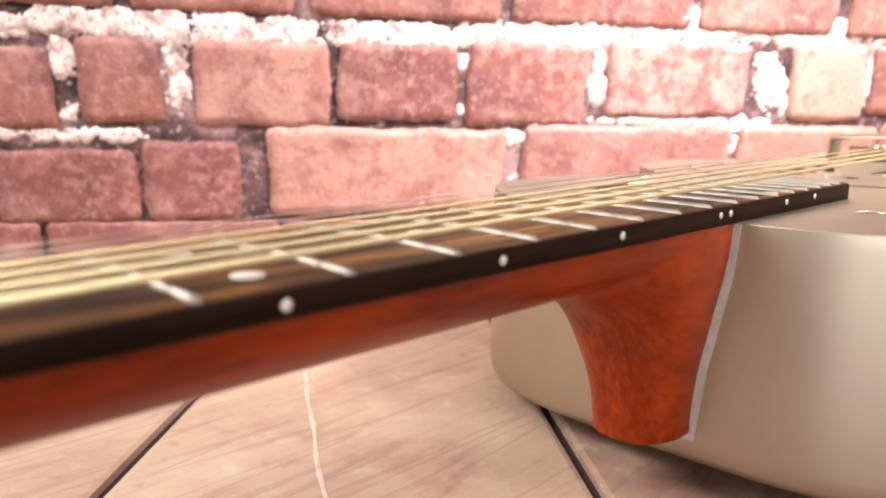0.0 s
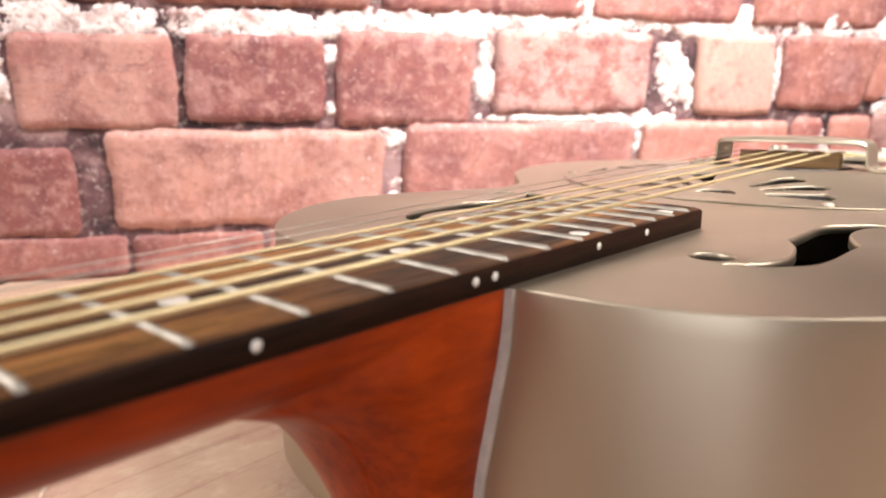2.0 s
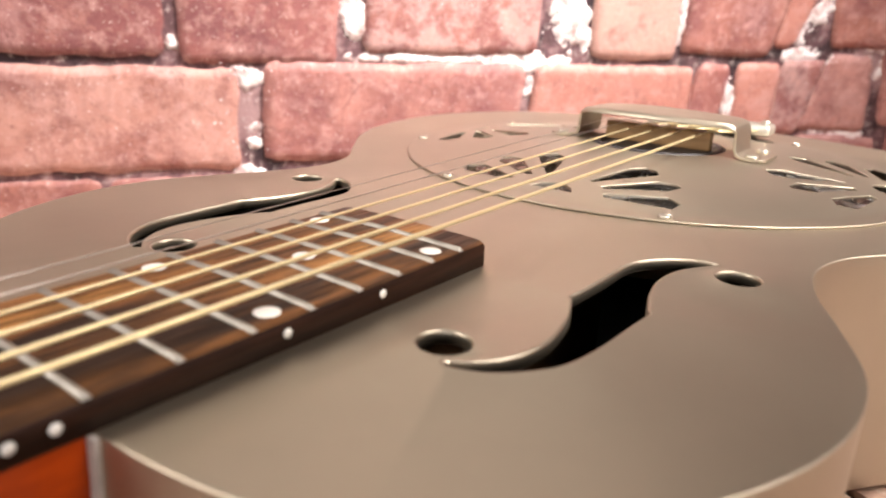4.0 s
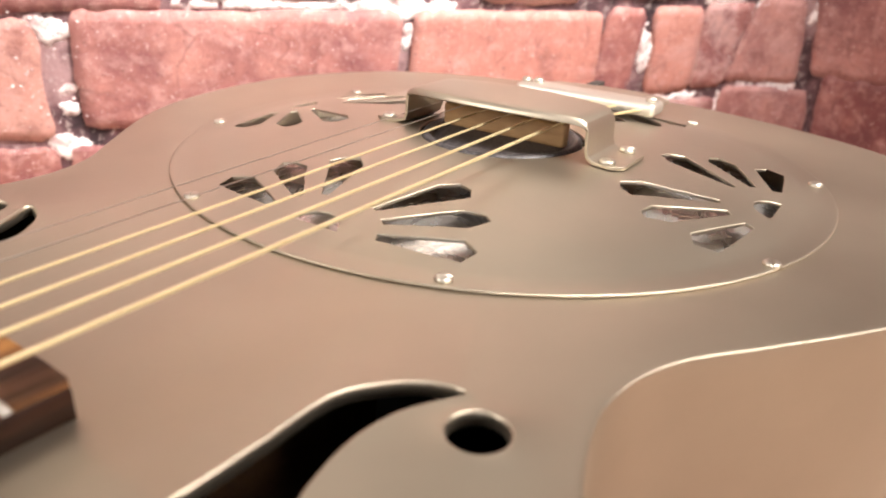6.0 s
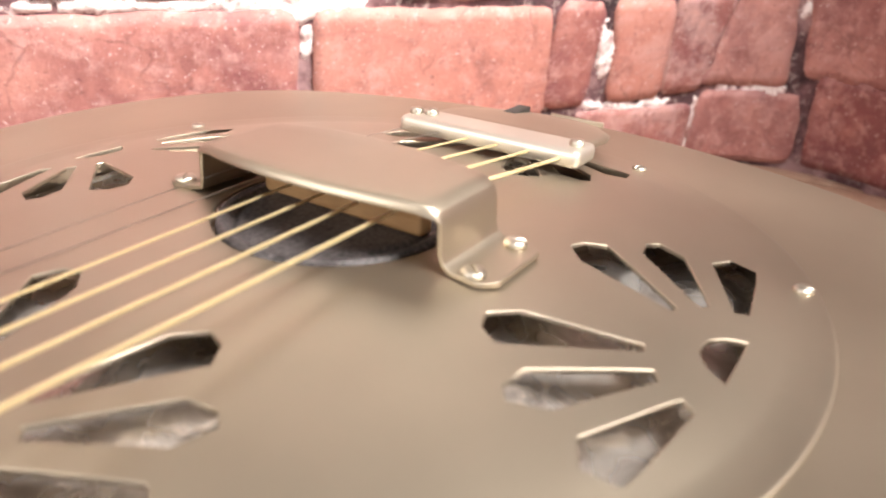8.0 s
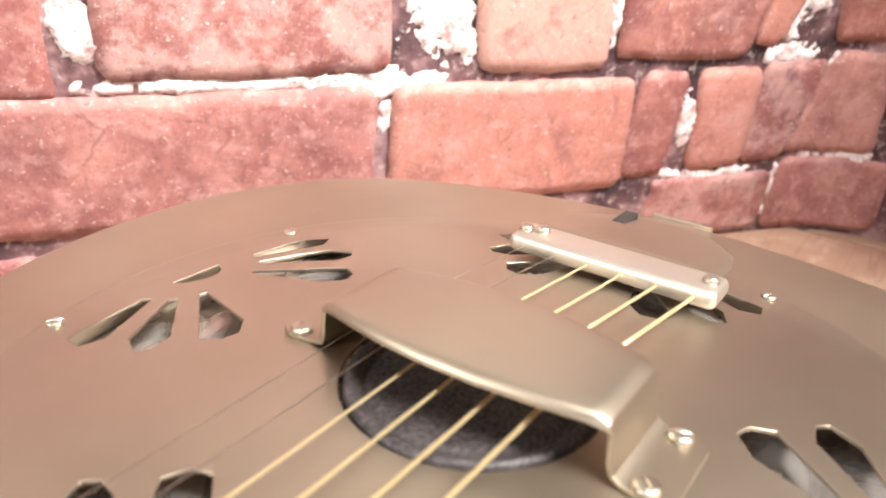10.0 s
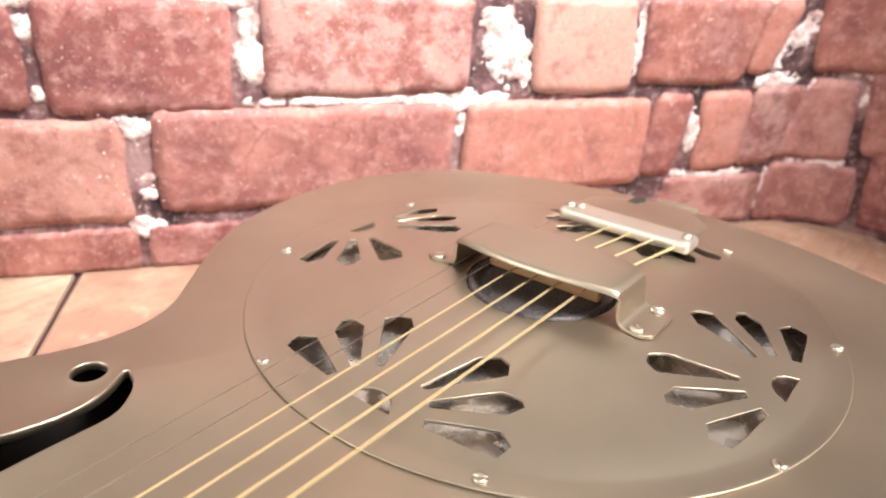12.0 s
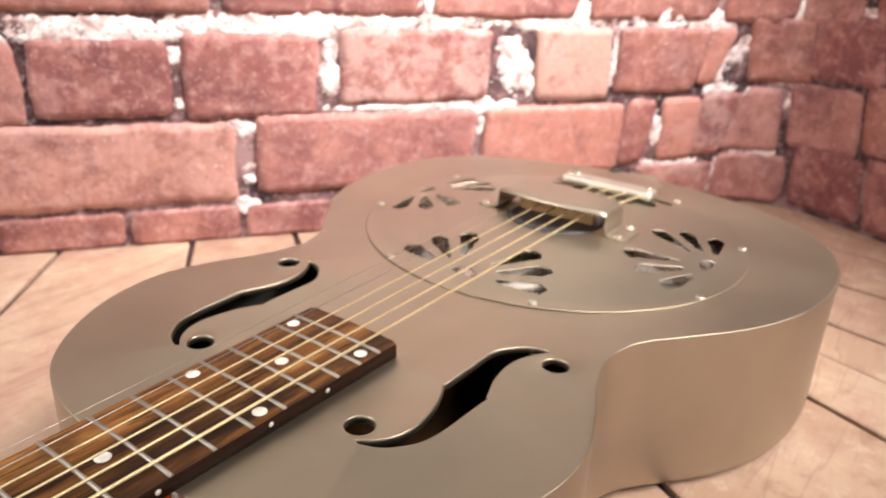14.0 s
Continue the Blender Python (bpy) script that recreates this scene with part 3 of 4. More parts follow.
lime_smear(0.285, 0.296, 0.180, 0.206, 0.0, 0.0040, 0.45)
lime_smear(0.300, 0.345, 0.134, 0.150, 0.0, 0.0042, 0.25)
lime_smear(-0.092, -0.048, 0.166, 0.200, 0.0, 0.0040, 0.62)
lime_smear(-0.11, 0.045, 0.126, 0.136)
lime_smear(-0.005, 0.045, 0.124, 0.140)
lime_smear(0.045, 0.085, 0.124, 0.138)
lime_smear(-0.205, -0.165, 0.104, 0.124)
lime_smear(-0.190, -0.174, 0.056, 0.080)
lime_smear(-0.198, -0.172, 0.026, 0.046)
lime_smear(0.040, 0.052, 0.098, 0.118)
lime_smear(0.246, 0.264, 0.068, 0.122, -0.012, 0.0042, 0.22)
lime_smear(0.245, 0.345, 0.048, 0.062)
lime_smear(0.248, 0.310, 0.034, 0.052, 0.0, 0.0040, 0.45)
lime_smear(0.345, 0.358, 0.006, 0.060, -0.006, 0.0042, 0.3)
lime_smear(0.360, 0.440, 0.058, 0.073)
lime_smear(0.375, 0.430, 0.044, 0.060, 0.0, 0.0040, 0.55)
lime_smear(0.346, 0.356, 0.008, 0.056, -0.004)
lime_smear(0.355, 0.372, 0.128, 0.146)
lime_smear(0.425, 0.440, 0.120, 0.146, 0.004)
lime_smear(0.40, 0.47, 0.144, 0.153)
lime_smear(-0.63, -0.605, 0.024, 0.04)


# ---- guitar ----
guitar = new("resonator_guitar")
guitar.location = (0, 0, 0)
tagged(guitar, "satin nickel metal-bodied resonator guitar lying on its back on planks", "guitar")

HALF = [(-317.5, 0.0), (-317.3, 24), (-316.0, 45), (-312.5, 62), (-304.5, 81), (-292, 96.5), (-275, 110.5), (-254, 122), (-230, 128.5), (-205, 127.5),
        (-180, 118.5), (-156, 108.5), (-135, 104.8), (-113, 110.6), (-90, 128.0), (-60, 150.2), (-30, 164.6), (0, 172.2), (30, 174.5), (57, 172),
        (85, 163), (110, 148.5), (130, 126), (146, 94), (157, 60), (163, 28), (164.5, 0)]
plan = [(x, -w) for x, w in HALF] + [(x, w) for x, w in HALF[-2:0:-1]]
OUTLINE = ccw([(x * MM, y * MM) for x, y in spline(plan, 5, True)])


def circle(cx, cy, r, n=20):
    return [(cx + r * math.cos(2 * math.pi * k / n), cy + r * math.sin(2 * math.pi * k / n)) for k in range(n)]


F_UP = [(-150, -79.5), (-152.5, -72), (-158.7, -65), (-168, -59.7), (-185, -59.4), (-199.6, -59), (-206.3, -58.5)]
F_UP2 = [(-206.8, -59.5), (-212.7, -62.3), (-220, -65), (-233, -67.4), (-244, -66.3), (-252.5, -61.7), (-257.7, -55.2)]
F_LOW = [(-258.8, -56.6), (-255.6, -64.4), (-249.6, -70.7), (-241.4, -75.4), (-229, -77.4), (-214, -78), (-202, -78.7)]
F_LOW2 = [(-201.2, -77.5), (-197, -76), (-189.5, -73.3), (-179, -71.3), (-169.7, -71.5), (-161, -74), (-151, -80.2)]
f_hole = [p for run in (F_UP, F_UP2, F_LOW, F_LOW2) for p in spline(run, 3)]


def mirrored(loop, side):
    return ccw([(x * MM, y * MM * side) for x, y in loop])


HOLES = []
for side in (1, -1):
    HOLES += [mirrored(f_hole, side), mirrored(circle(-159.7, -88.6, 6.2), side), mirrored(circle(-250, -50, 6.2), side)]

# The top, with its rolled edge and the turned-down lips of its holes.
bm = bmesh.new()
edge = [ring(bm, inset(OUTLINE, d * MM), TOP + z * MM) for d, z in ((0, -6), (0.0, -0.65), (0.05, -0.37), (0.18, -0.16), (0.37, -0.04), (0.62, 0), (2.2, 0))]
for a, b in zip(edge, edge[1:]):
    bridge(bm, a, b)
loops = [edge[-1]]
for hole in HOLES:
    lip = [ring(bm, inset(hole, d * MM), TOP + z * MM) for d, z in ((-1.4, 0), (-1.05, 0.12), (-0.65, 0.20), (-0.22, -0.02), (0.0, -0.6), (0.05, -3.2), (-0.3, -3.2))]
    for a, b in zip(lip, lip[1:]):
        bridge(bm, a, b)
    loops.append(lip[0])
well = [ring(bm, circle(0, 0, r, 64), z) for r, z in ((0.1240, TOP), (0.1222, TOP), (0.1215, TOP - 0.0004), (0.1215, TOP - 0.003), (0.1215, TOP - 0.024))]
for a, b in zip(well, well[1:]):
    bridge(bm, a, b)
loops.append(well[0])
fill(bm, loops)
part("body_top", bm, NICKEL, guitar, "satin nickel top with rolled f-shaped sound holes")



def tapered(bm):
    """The body is a little shallower at the neck than at the tail."""
    for v in bm.verts:
        lift = 0.0072 * max(0.0, min(1.0, (-v.co.x - 0.04) / 0.27)) ** 1.3
        v.co.z += lift * max(0.0, min(1.0, 1 - (v.co.z - 0.012) / 0.03))


bm = bmesh.new()
depth = [(0, TOP - 0.006), (0, TOP - 0.030), (0, 0.040), (0, 0.012), (0.4, 0.0065), (1.6, 0.0038), (4.0, 0.0028)]
rims = [ring(bm, inset(OUTLINE, d * MM), z) for d, z in depth]
for a, b in zip(rims, rims[1:]):
    bridge(bm, a, b)
tapered(bm)
part("body_side", bm, NICKEL, guitar)
bm = bmesh.new()
r0 = ring(bm, inset(OUTLINE, 0.004), 0.0028)
r1 = ring(bm, inset(OUTLINE, 0.030), 0.0014)
bridge(bm, r0, r1)
fill(bm, [r1])
tapered(bm)
part("body_back", bm, NICKEL, guitar)
# Extra inner shell; its dark colour paints in the shade behind the holes.
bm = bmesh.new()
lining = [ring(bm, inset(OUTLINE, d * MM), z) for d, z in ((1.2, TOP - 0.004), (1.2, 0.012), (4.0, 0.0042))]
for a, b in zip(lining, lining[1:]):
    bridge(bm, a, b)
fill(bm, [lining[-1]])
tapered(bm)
part("body_lining", bm, INNER_SHADE, guitar, "added inner shell coloured dark for the shade inside the body")
bm = bmesh.new()
box(bm, -0.316, -0.115, -0.030, 0.030, 0.028, 0.066, 0.001)
part("neck_stick", bm, DARK_STICK, guitar)


# Cover plate: a flanged dome with four fans of cut-outs and the bridge opening.
def dome(r):
    prof = ((0, 9.6), (40, 9.4), (65, 8.0), (97, 4.7), (112, 2.5), (116, 1.80), (119.5, 1.2), (131, 0.82))
    r = r / MM
    for (a, za), (b, zb) in zip(prof, prof[1:]):
        if r <= b:
            return TOP + (za + (zb - za) * (r - a) / (b - a)) * MM
    return TOP + 0.82 * MM


dome_z = lambda x, y: dome(math.hypot(x, y))
PETALS = [[(21.5, 61.6), (26.5, 63.2), (29.5, 68.5), (11.2, 93.0), (9.0, 92.2), (15.8, 66.8)],
          [(33.0, 77.0), (39.8, 75.8), (43.0, 78.4), (40.0, 86.0), (18.4, 98.7), (16.0, 96.8)],
          [(43.0, 92.8), (49.4, 96.0), (48.6, 103.4), (22.2, 107.0), (20.5, 104.0)]]
PETALS += [[(-s, r) for s, r in p] for p in PETALS]
PETALS.append([(-9.2, 109.4), (-7.0, 105.2), (-3.6, 102.7), (0, 102.0), (3.6, 102.7), (7.0, 105.2), (9.2, 109.4)])
cuts = []
for q in range(4):
    c, s = math.cos(q * math.pi / 2), math.sin(q * math.pi / 2)
    for p in PETALS:
        loop = ccw([((a * c - b * s) * MM, (a * s + b * c) * MM) for a, b in p])
        fine = []
        for (ax, ay), (bx, by) in zip(loop, loop[1:] + loop[:1]):
            n = max(1, int(math.hypot(bx - ax, by - ay) / 0.006))
            fine += [(ax + (bx - ax) * k / n, ay + (by - ay) * k / n) for k in range(n)]
        cuts.append(fine)
bm = bmesh.new()
rim_loops = [ring(bm, circle(0.0008, 0, r, 96), z) for r, z in ((0.1274, TOP + 0.0001), (0.1279, TOP + 0.0004), (0.1280, TOP + 0.0007), (0.12785, TOP + 0.00095), (0.1275, TOP + 0.00105), (0.1264, TOP + 0.00098))]
for a, b in zip(rim_loops, rim_loops[1:]):
    bridge(bm, a, b)
mid_rings = [ring(bm, circle(0, 0, r, 96), dome(r)) for r in (0.119, 0.1175, 0.116, 0.1135)]
bridge(bm, rim_loops[-1], mid_rings[0])
for a, b in zip(mid_rings, mid_rings[1:]):
    bridge(bm, a, b)
inner_hole = ring(bm, circle(-0.0012, -0.0026, 0.0336, 48), dome_z)
loops = [mid_rings[-1], inner_hole]
for cut in cuts:
    loops.append(ring(bm, cut, dome_z))
fill(bm, loops)
for _ in range(2):
    long_edges = [e for e in {e for f in bm.faces for e in f.edges} if e.calc_length() > 0.011 and len(e.link_faces) == 2 and max(math.hypot(v.co.x, v.co.y) for v in e.verts) < 0.1137]
    bmesh.ops.subdivide_edges(bm, edges=long_edges, cuts=1)
    bmesh.ops.triangulate(bm, faces=[f for f in bm.faces if len(f.verts) > 4])
for v in bm.verts:
    r = math.hypot(v.co.x, v.co.y)
    if r < 0.1134:
        v.co.z = dome(r)
turn_down = [e for e in bm.edges if len(e.link_faces) == 1 and max(math.hypot(v.co.x, v.co.y) for v in e.verts) < 0.1134]
for e in turn_down:
    e.smooth = False
ext = bmesh.ops.extrude_edge_only(bm, edges=turn_down)
bmesh.ops.translate(bm, vec=(0, 0, -0.0011), verts=[v for v in ext["geom"] if isinstance(v, bmesh.types.BMVert)])
cover = part("cover_plate", bm, PLATE, guitar, "domed cover plate with four fans of cut-outs")
rolled = cover.modifiers.new("rolled_edges", "BEVEL")
rolled.width, rolled.segments, rolled.limit_method, rolled.angle_limit = 0.0005, 2, "ANGLE", radians(50)
rolled.harden_normals = True


def screw(name, at, r, parent, height=0.0022, slot_turn=0.0, up=(0, 0, 1)):
    """A round-headed slotted screw."""
    bm = bmesh.new()
    for half in (-1, 1):
        pts = [(x, y) for x, y in circle(0, 0, r, 28) if y * half > 0.14 * r]
        xs = math.sqrt(r * r - (0.14 * r) ** 2)
        loop = [(xs * half, 0.14 * r * half)] + (pts if half > 0 else pts) + [(-xs * half, 0.14 * r * half)]
        lo = [bm.verts.new((x, y, 0)) for x, y in loop]
        m1 = [bm.verts.new((x, y, height * 0.55)) for x, y in loop]
        m2 = [bm.verts.new((x * 0.82, y * 0.82 + 0.025 * r * half, height * 0.88)) for x, y in loop]
        m3 = [bm.verts.new((x * 0.45, y * 0.45 + 0.07 * r * half, height)) for x, y in loop]
        for a, b in ((lo, m1), (m1, m2), (m2, m3)):
            for k in range(len(loop)):
                bm.faces.new((a[k], a[(k + 1) % len(loop)], b[(k + 1) % len(loop)], b[k]))
        bm.faces.new(m3)
        bm.faces.new(lo[::-1])
    box(bm, -r * 0.97, r * 0.97, -0.16 * r, 0.16 * r, 0, height * 0.5)
    ob = part(name, bm, BRIGHT, parent)
    ob.matrix_basis = Matrix.Translation(at) @ Matrix.Rotation(slot_turn, 4, "Z")
    return ob


for k in range(8):
    a = radians(22.5 + 45 * k + (0, 0, -1.2, -0.3, 1.1, 1.8, 0, 0)[k])
    r = (0.1243, 0.1243, 0.1243, 0.1243, 0.1228, 0.1252, 0.1243, 0.1243)[k]
    screw("screw", (r * math.cos(a), r * math.sin(a), TOP + 0.0009), 0.0026, cover, 0.0014, k * 1.3)

# Cone, biscuit and saddle under the plate.
bm = bmesh.new()
prof = [(0.1205, TOP - 0.0095), (0.117, TOP - 0.0100), (0.112, TOP - 0.0085)]
for k in range(1, 24):
    r = 0.112 - k * 0.0038
    prof.append((r, TOP - 0.0085 + 0.0100 * (k / 23) ** 0.9 + (0.0006 if k % 2 else 0)))
prof += [(0.016, TOP + 0.0018), (0.004, TOP + 0.0018)]
lathe(bm, prof, n=64, cap=False)
part("resonator_cone", bm, ALUMINIUM, guitar, "spun aluminium resonator cone with fine ridges")
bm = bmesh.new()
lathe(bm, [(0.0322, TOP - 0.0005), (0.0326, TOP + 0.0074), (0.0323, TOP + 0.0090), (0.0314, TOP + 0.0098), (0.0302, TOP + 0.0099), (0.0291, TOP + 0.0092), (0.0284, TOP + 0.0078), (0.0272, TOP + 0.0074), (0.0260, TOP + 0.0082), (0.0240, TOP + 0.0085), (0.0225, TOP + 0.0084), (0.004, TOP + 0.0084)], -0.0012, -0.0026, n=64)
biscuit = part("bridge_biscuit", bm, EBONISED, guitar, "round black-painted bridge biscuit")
bm = bmesh.new()
box(bm, 0.0002, 0.0056, -0.0290, 0.0270, TOP + 0.0082, TOP + 0.0176, 0.0012)
part("saddle", bm, SADDLE, biscuit, "pale maple saddle")

# Hand rest over the saddle.
bm = bmesh.new()


def rest_path():
    half = [(0.0590, 10.2), (0.0582, 10.2), (0.0572, 10.2), (0.0560, 10.2), (0.0545, 10.2), (0.051, 10.3), (0.0478, 10.5), (0.0460, 11.6), (0.0452, 14.0), (0.0450, 18.0), (0.0447, 21.2), (0.0436, 23.8), (0.0415, 25.2), (0.0385, 25.7), (0.030, 26.0), (0.015, 26.3), (0.0, 26.4)]
    return [(-y, z) for y, z in half] + [(y - 0.0062 * min(1.0, y / 0.03) - (0.0028 if z > 10.6 and y > 0.02 else 0.0), z) for y, z in half[-2::-1]]


def rest_half(y):
    a = abs(y) if y < 0 else y + 0.0062 * min(1.0, y / 0.0238)
    if a > 0.0545:
        return 0.0130 - 0.0030 * ((a - 0.0545) / 0.0045) ** 2
    if a > 0.044:
        return 0.0128 + 0.0007 * max(0, (a - 0.046) / 0.0085)
    return 0.0188 - 0.0060 * (a / 0.044) ** 2


sheet = []
for y, z in rest_path():
    w = rest_half(y)
    row = []
    for f in (-1.06, -1.03, -0.97, -0.85, -0.5, 0, 0.5, 0.85, 0.97, 1.03, 1.06):
        drop = {1.06: 0.0026, 1.03: 0.0012, 0.97: 0.0003}.get(abs(f), 0) * max(0.0, min(1.0, (z - 22) / 3))
        if z < 22:
            f = f / 1.06
        row.append((f * w - 0.002, y, TOP + z * MM - drop))
    sheet.append(row)
upper = [[bm.verts.new(p) for p in row] for row in sheet]
for a, b in zip(upper, upper[1:]):
    for k in range(10):
        bm.faces.new((a[k], a[k + 1], b[k + 1], b[k]))
rest = part("hand_rest", bm, PLATE, guitar, "arched sheet-metal hand rest over the saddle")
solid = rest.modifiers.new("thickness", "SOLIDIFY")
solid.thickness, solid.offset = 0.0013, -1
bev = rest.modifiers.new("edge", "BEVEL")
bev.width, bev.segments, bev.limit_method = 0.0005, 2, "ANGLE"
for x, y in ((-0.0125, -0.0525), (0.0080, -0.0523), (-0.0125, 0.0463), (0.0080, 0.0463)):
    screw("screw", (x, y, TOP + 0.0103), 0.0030, rest, 0.0017, x * 60 + y * 30)

# Tailpiece: cross bar, hinged plate down to the tail, end screws.
bm = bmesh.new()
box(bm, 0.0745, 0.0905, -0.0395, 0.0335, TOP + 0.0088, TOP + 0.0152, 0.0031, 5)
tail = part("tailpiece", bm, CREAMY, guitar, "bright metal tailpiece bar")
bm = bmesh.new()
half = [(0.0875, 0.0335), (0.100, 0.0345), (0.112, 0.0345), (0.121, 0.0325), (0.130, 0.0260), (0.142, 0.0180), (0.1655, 0.0125)]
zt = lambda x: TOP + 0.0136 - max(0, x - 0.0875) * 0.09 - max(0, x - 0.118) ** 2 * 3.0
a = [[bm.verts.new((x, y * f, zt(x) - 0.0012 * abs(f) ** 6)) for f in (-1, -0.9, -0.5, 0, 0.5, 0.9, 1)] for x, y in half]
b = [[bm.verts.new((v.co.x, v.co.y, v.co.z - 0.0013)) for v in row] for row in a]
for g in (a, b):
    for p, q in zip(g, g[1:]):
        for k in range(6):
            bm.faces.new((p[k], p[k + 1], q[k + 1], q[k]))
round_rim = lambda g: g[0] + [r[-1] for r in g[1:]] + g[-1][-2::-1] + [r[0] for r in g[-2:0:-1]]
bridge(bm, round_rim(a), round_rim(b))
part("hinge_plate", bm, NICKEL, tail)
# Slightly raised dark block, painted shade for the gap below the plate.
bm = bmesh.new()
box(bm, 0.1225, 0.1365, 0.0095, 0.0150, zt(0.1295) - 0.0012, zt(0.1225) + 0.0003, 0.0004)
part("hinge_slot", bm, INNER_SHADE, tail, "dark block standing for the shaded gap under the hinge plate")
bm = bmesh.new()
box(bm, 0.1645, 0.1665, -0.013, 0.013, TOP - 0.055, TOP + 0.0016, 0.0005)
part("tail_strap", bm, PLATE, tail)
for x, y in ((0.0815, 0.0300), (0.0835, 0.0245), (0.0825, -0.0352)):
    screw("screw", (x, y, TOP + 0.0150), 0.0026, tail, 0.0024, x * 90)

# Neck with its heel.
def board_top(x):
    return TOP + (6.6 + min(0.6, 0.007 * (x / MM + 300))) * MM


def half_width(x):
    return (0.0222 + (0.0280 - 0.0222) * (x / MM + 635) / 435)


bm = bmesh.new()
rows = []
for x in range(-655, -316, 6):
    w, row = half_width(x * MM) - 0.0003, []
    for k in range(25):
        ph = math.pi * k / 24
        row.append(bm.verts.new((x * MM, math.cos(ph) * w, TOP - (19.0 + 0.008 * (x + 500)) * MM * math.sin(ph) ** 0.85 + 0.0025)))
    for k in (0, 24):
        row[k].co.z = TOP + 0.0025
    rows.append(row)
for a, b in zip(rows, rows[1:]):
    for k in range(24):
        bm.faces.new((a[k], a[k + 1], b[k + 1], b[k]))
    bm.faces.new((a[24], a[0], b[0], b[24]))
bm.faces.new(rows[0])
bm.faces.new(rows[-1][::-1])
HEEL = [(90, -396, 26), (80, -392.7, 25.6), (73, -391.5, 25.0), (68.5, -386.5, 24.4), (65.5, -379.0, 23.9), (62.0, -371.5, 23.3), (57.5, -365.0, 22.4), (51, -359.2, 21.2), (43.5, -354.4, 19.8), (36, -350.2, 18.4), (27, -346.0, 17.2), (18, -343.6, 16.4), (12, -342.4, 16.2), (9.6, -342.0, 16.6), (8.2, -341.8, 16.8)]
rows = []
for z, front, w in spline(HEEL, 3):
    row = []
    for k in range(33):
        ph = math.pi * (k / 32 - 0.5)
        cs, sn = math.cos(ph), math.sin(ph)
        row.append(bm.verts.new(((-316.5 + (front + 316.5) * abs(cs) ** 0.85) * MM, w * math.copysign(abs(sn) ** 0.8, sn) * MM, z * MM + 0.013)))
    rows.append(row)
for a, b in zip(rows, rows[1:]):
    for k in range(32):
        bm.faces.new((a[k], a[k + 1], b[k + 1], b[k]))
    bm.faces.new((a[32], a[0], b[0], b[32]))
bm.faces.new(rows[0])
bm.faces.new(rows[-1][::-1])
neck = part("neck", bm, MAHOGANY, guitar, "glossy red-stained mahogany neck and heel")
blend = neck.modifiers.new("blend", "REMESH")
blend.mode, blend.voxel_size, blend.use_smooth_shade = "VOXEL", 0.0013, True
soften = neck.modifiers.new("soften", "SMOOTH")
soften.factor, soften.iterations = 0.5, 3
bm = bmesh.new()
shim = [(-0.0280, 0.0), (-0.0270, -0.016), (-0.0238, -0.034), (-0.0205, -0.052), (-0.0180, -0.078), (0.0180, -0.078), (0.0205, -0.052), (0.0238, -0.034), (0.0270, -0.016), (0.0280, 0.0)]
a = [bm.verts.new((-0.3182, y, TOP - 0.0006 + z)) for y, z in shim]
b = [bm.verts.new((-0.3168, y, TOP - 0.0006 + z)) for y, z in shim]
bm.faces.new(a)
bm.faces.new(b[::-1])
bridge(bm, a, b)
part("heel_shim", bm, FILLER, neck, "pale filler line round the heel", smooth=False)
bm = bmesh.new()
hd = [(-0.652, -0.024), (-0.668, -0.030), (-0.80, -0.034), (-0.808, -0.02), (-0.808, 0.02), (-0.80, 0.034), (-0.668, 0.030), (-0.652, 0.024)]
zt = lambda x: TOP + 0.004 + (x + 0.652) * 0.24
a = [bm.verts.new((x, y, zt(x))) for x, y in hd]
b = [bm.verts.new((x, y, zt(x) - 0.016)) for x, y in hd]
bm.faces.new(a)
bm.faces.new(b[::-1])
bridge(bm, a, b)
part("headstock", bm, MAHOGANY, neck, smooth=False)

# Fingerboard, frets and position marks.
END = -0.1998
bm = bmesh.new()
secs = []
for x in [-0.640 + (END + 0.640) * k / 24 for k in range(25)]:
    w = half_width(x)
    t = board_top(x)
    row = [(w, TOP - 0.0002), (w, t - 0.0011), (w - 0.0006, t - 0.0004)]
    row += [(w * f, t + 0.0004 * (1 - f * f) - 0.0002) for f in (0.9, 0.6, 0.3, 0, -0.3, -0.6, -0.9)]
    row += [(-w + 0.0006, t - 0.0004), (-w, t - 0.0011), (-w, TOP - 0.0002)]
    secs.append([bm.verts.new((x, y, z)) for y, z in row])
for a, b in zip(secs, secs[1:]):
    for k in range(len(a) - 1):
        bm.faces.new((a[k], a[k + 1], b[k + 1], b[k]))
bm.faces.new(secs[0])
bm.faces.new(secs[-1][::-1])
for v in secs[-1]:
    if abs(v.co.y) > half_width(END) - 0.0015:
        v.co.x -= 0.0014
    elif abs(v.co.y) > half_width(END) * 0.85:
        v.co.x -= 0.0003
board = part("fingerboard", bm, ROSEWOOD, guitar, "dark rosewood fingerboard with worn grain")
# Thin strips added on both sides; their dark colour paints in edge shade.
for side in (-1, 1):
    bm = bmesh.new()
    strip = []
    for x in [-0.640 + (END - 0.0014 + 0.640) * k / 24 for k in range(25)]:
        w, t = half_width(x), board_top(x)
        strip.append([bm.verts.new((x, side * (w + d), z)) for d, z in ((-0.0006, TOP + 0.0001), (0.00015, TOP + 0.0001), (0.00015, t - 0.0012), (-0.0004, t - 0.0005))])
    for a, b in zip(strip, strip[1:]):
        for k in range(3):
            bm.faces.new((a[k], a[k + 1], b[k + 1], b[k]))
    part("board_edge", bm, EDGE_SHADE, board, "strip coloured dark for the shaded edge of the fingerboard")
fret_x = lambda n: -SCALE * 2 ** (-n / 12)
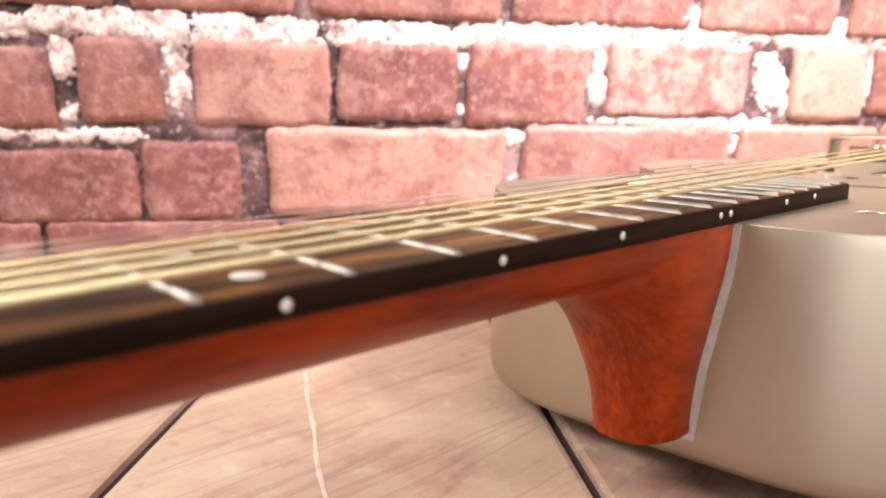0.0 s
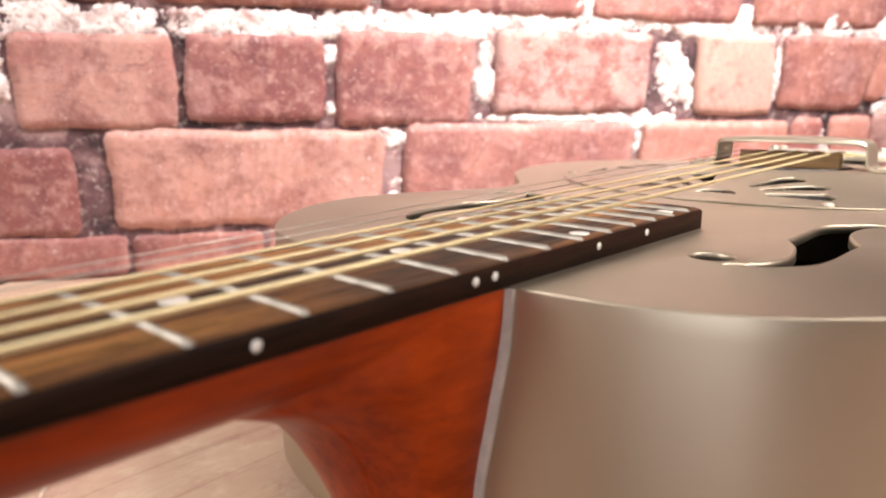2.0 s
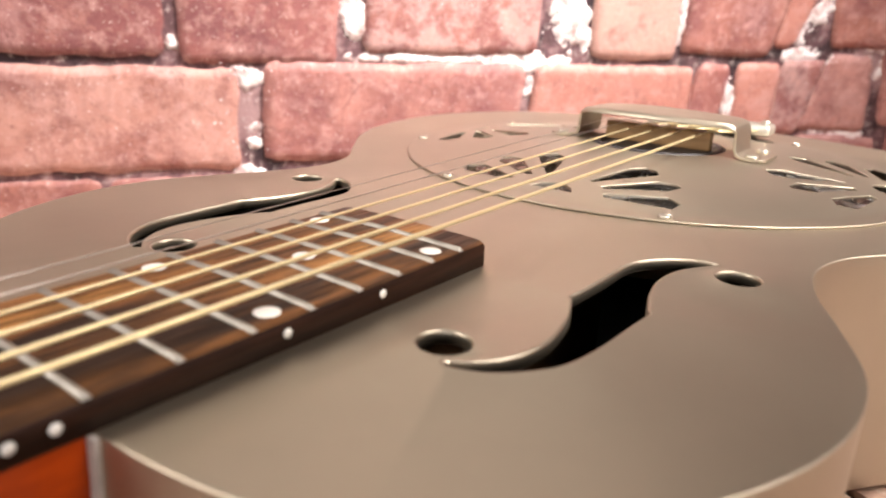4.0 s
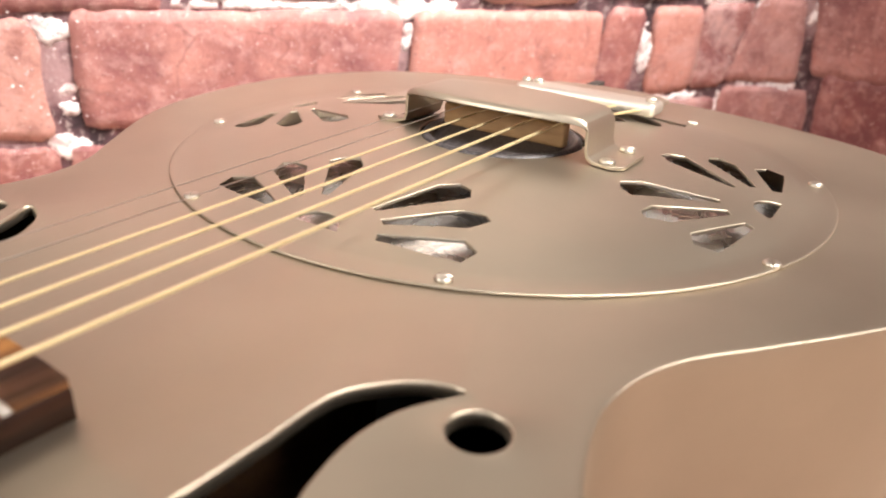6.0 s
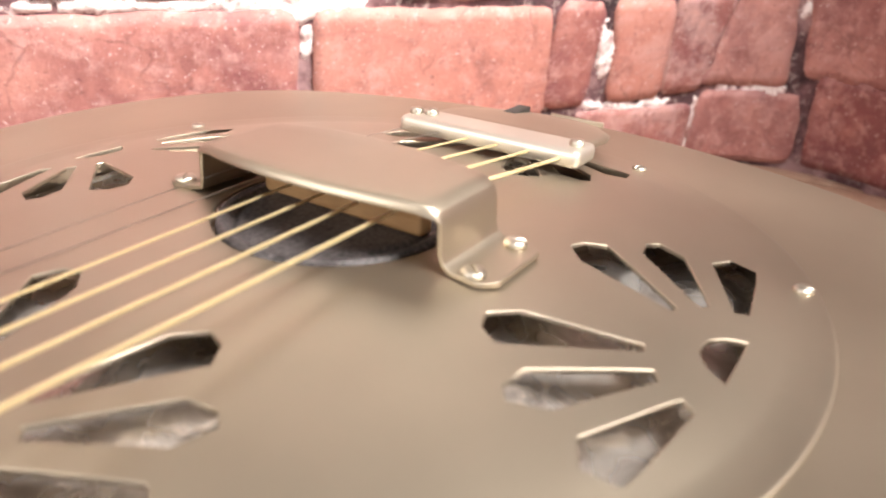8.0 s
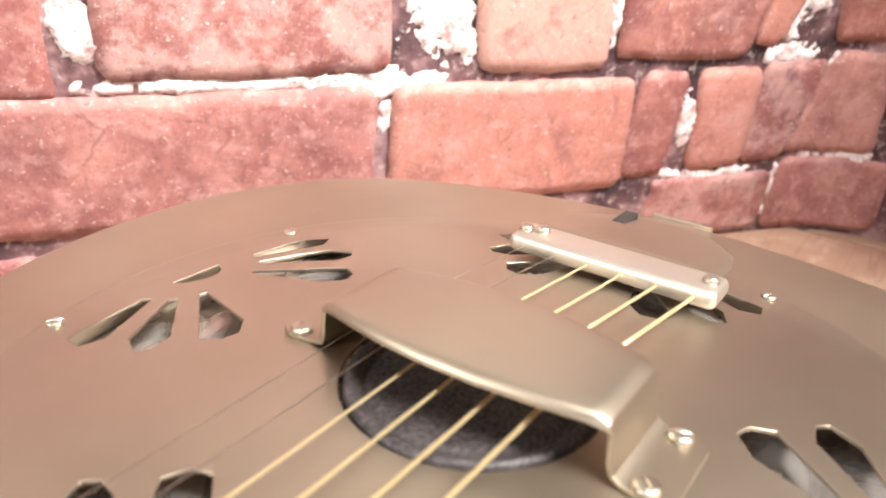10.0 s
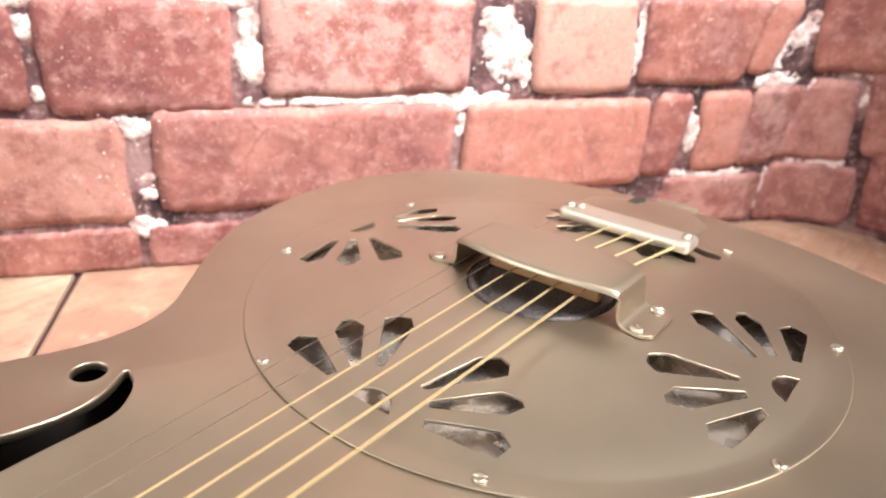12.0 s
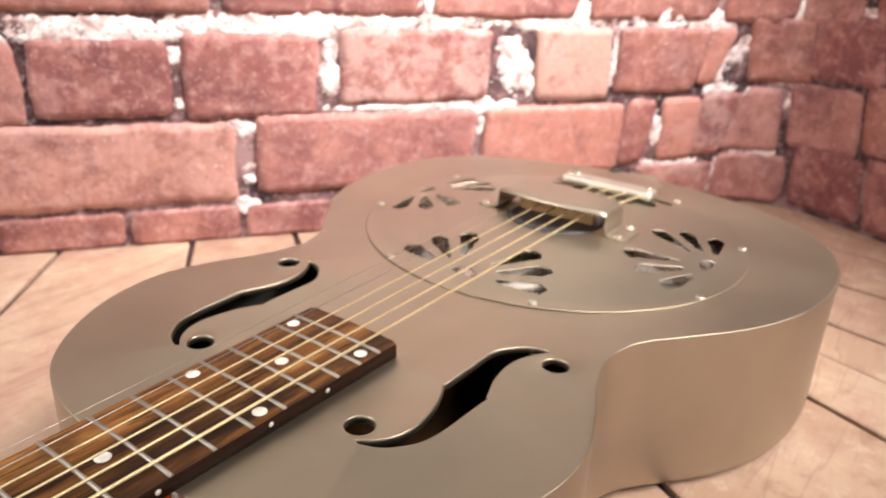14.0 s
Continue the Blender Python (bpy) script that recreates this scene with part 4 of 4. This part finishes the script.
for n in range(1, 20):
    x, w = fret_x(n), half_width(fret_x(n)) - 0.0003
    bm = bmesh.new()
    prof = [(-0.00092, 0), (-0.00084, 0.0005), (-0.0005, 0.0009), (0, 0.0011), (0.0005, 0.0009), (0.00084, 0.0005), (0.00092, 0)]
    ends = []
    for y, k in ((-w, 0.25), (-w + 0.0009, 1), (0, 1), (w - 0.0009, 1), (w, 0.25)):
        crown = 0.0004 * (1 - (y / w) ** 2) - 0.0002 - (0.0001 if abs(y) > w * 0.93 else 0)
        ends.append([bm.verts.new((x + px, y, board_top(x) + crown + pz * k)) for px, pz in prof])
    for a, b in zip(ends, ends[1:]):
        for k in range(6):
            bm.faces.new((a[k], a[k + 1], b[k + 1], b[k]))
    bm.faces.new(ends[0])
    bm.faces.new(ends[-1][::-1])
    part("fret", bm, FRETWIRE, board)
between = lambda n: -SCALE * 2 ** (-(n - 0.5) / 12)
for n, ys in ((5, (-0.013, 0.013)), (7, (0.0,)), (9, (0.0,)), (12, (0.0,)), (15, (-0.0207, 0.0207)), (17, (0.0,)), (19, (-0.0214, 0.0214))):
    for y in ys:
        bm = bmesh.new()
        zt = board_top(between(n)) + 0.0004 * (1 - (y / 0.027) ** 2) - 0.0002
        lathe(bm, [(0.0030, zt - 0.0006), (0.0030, zt + 0.00008), (0.0026, zt + 0.00016)], between(n), y, 24)
        part("inlay_dot", bm, PEARL, board, "white pearl dot")
for n, shifts in ((5, (0,)), (7, (0,)), (9, (0,)), (12, (-0.0036, 0.0036)), (15, (0,)), (17, (0,))):
    for s in shifts:
        for side in (-1,):
            x = between(n) + s
            w = half_width(x)
            bm = bmesh.new()
            tube(bm, (x, side * (w - 0.001), board_top(x) - 0.0030), (x, side * (w + 0.0003), board_top(x) - 0.0030), 0.0011, n=16)
            part("side_dot", bm, PEARL, board, "small white side dot")
bm = bmesh.new()
box(bm, -0.6395, -0.635, -0.0222, 0.0222, TOP + 0.001, TOP + 0.0062, 0.0006)
part("nut", bm, BONE, neck)

# Strings, bass to treble.
for k, r in enumerate((0.00064, 0.00055, 0.00047, 0.00040, 0.00019, 0.00015)):
    ys, yn, yt = -0.027 + 0.0108 * k, -0.018 + 0.0072 * k, -0.0327 + 0.0119 * k
    zs, zn = TOP + 0.0182, TOP + 0.0066
    pts = [(-0.80, yn * 0.8, zn - 0.030), (-0.637, yn, zn), (0.0, ys, zs), (0.0765, yt, TOP + 0.0118)]
    bm = bmesh.new()
    for a, b in zip(pts, pts[1:]):
        if k < 4 and a == pts[1]:
            cut = tuple(p + (q - p) * 0.985 for p, q in zip(a, b))
            tube(bm, a, cut, r)
            tube(bm, cut, b, r * 0.6)
        else:
            tube(bm, a, b, r)
    part("string", bm, BRONZE if k < 4 else STEEL, guitar, "wound bronze string" if k < 4 else "thin plain steel string")


# ---- the room round the set ----
room = new("room_shell")
tagged(room, "plain pale plastered studio walls", "wall", kind="structure")
for name, (x0, x1, y0, y1, z0, z1) in (("wall_west", (-2.3, -2.2, -2.1, 1.7, -0.03, 2.4)), ("wall_east", (1.6, 1.7, -2.1, 1.7, -0.03, 2.4)),
                                       ("wall_south", (-2.2, 1.6, -2.1, -2.0, -0.03, 2.4)), ("wall_north", (-2.2, 1.6, 1.6, 1.7, -0.03, 2.4))):
    bm = bmesh.new()
    box(bm, x0, x1, y0, y1, z0, z1)
    part("plaster_panel", bm, PLASTER, room, smooth=False)
bm = bmesh.new()
box(bm, -2.3, 1.7, -2.1, 1.7, 2.4, 2.5)
tagged(put("ceiling", bm, PLASTER, smooth=False), "plain pale ceiling", "ceiling", kind="structure")
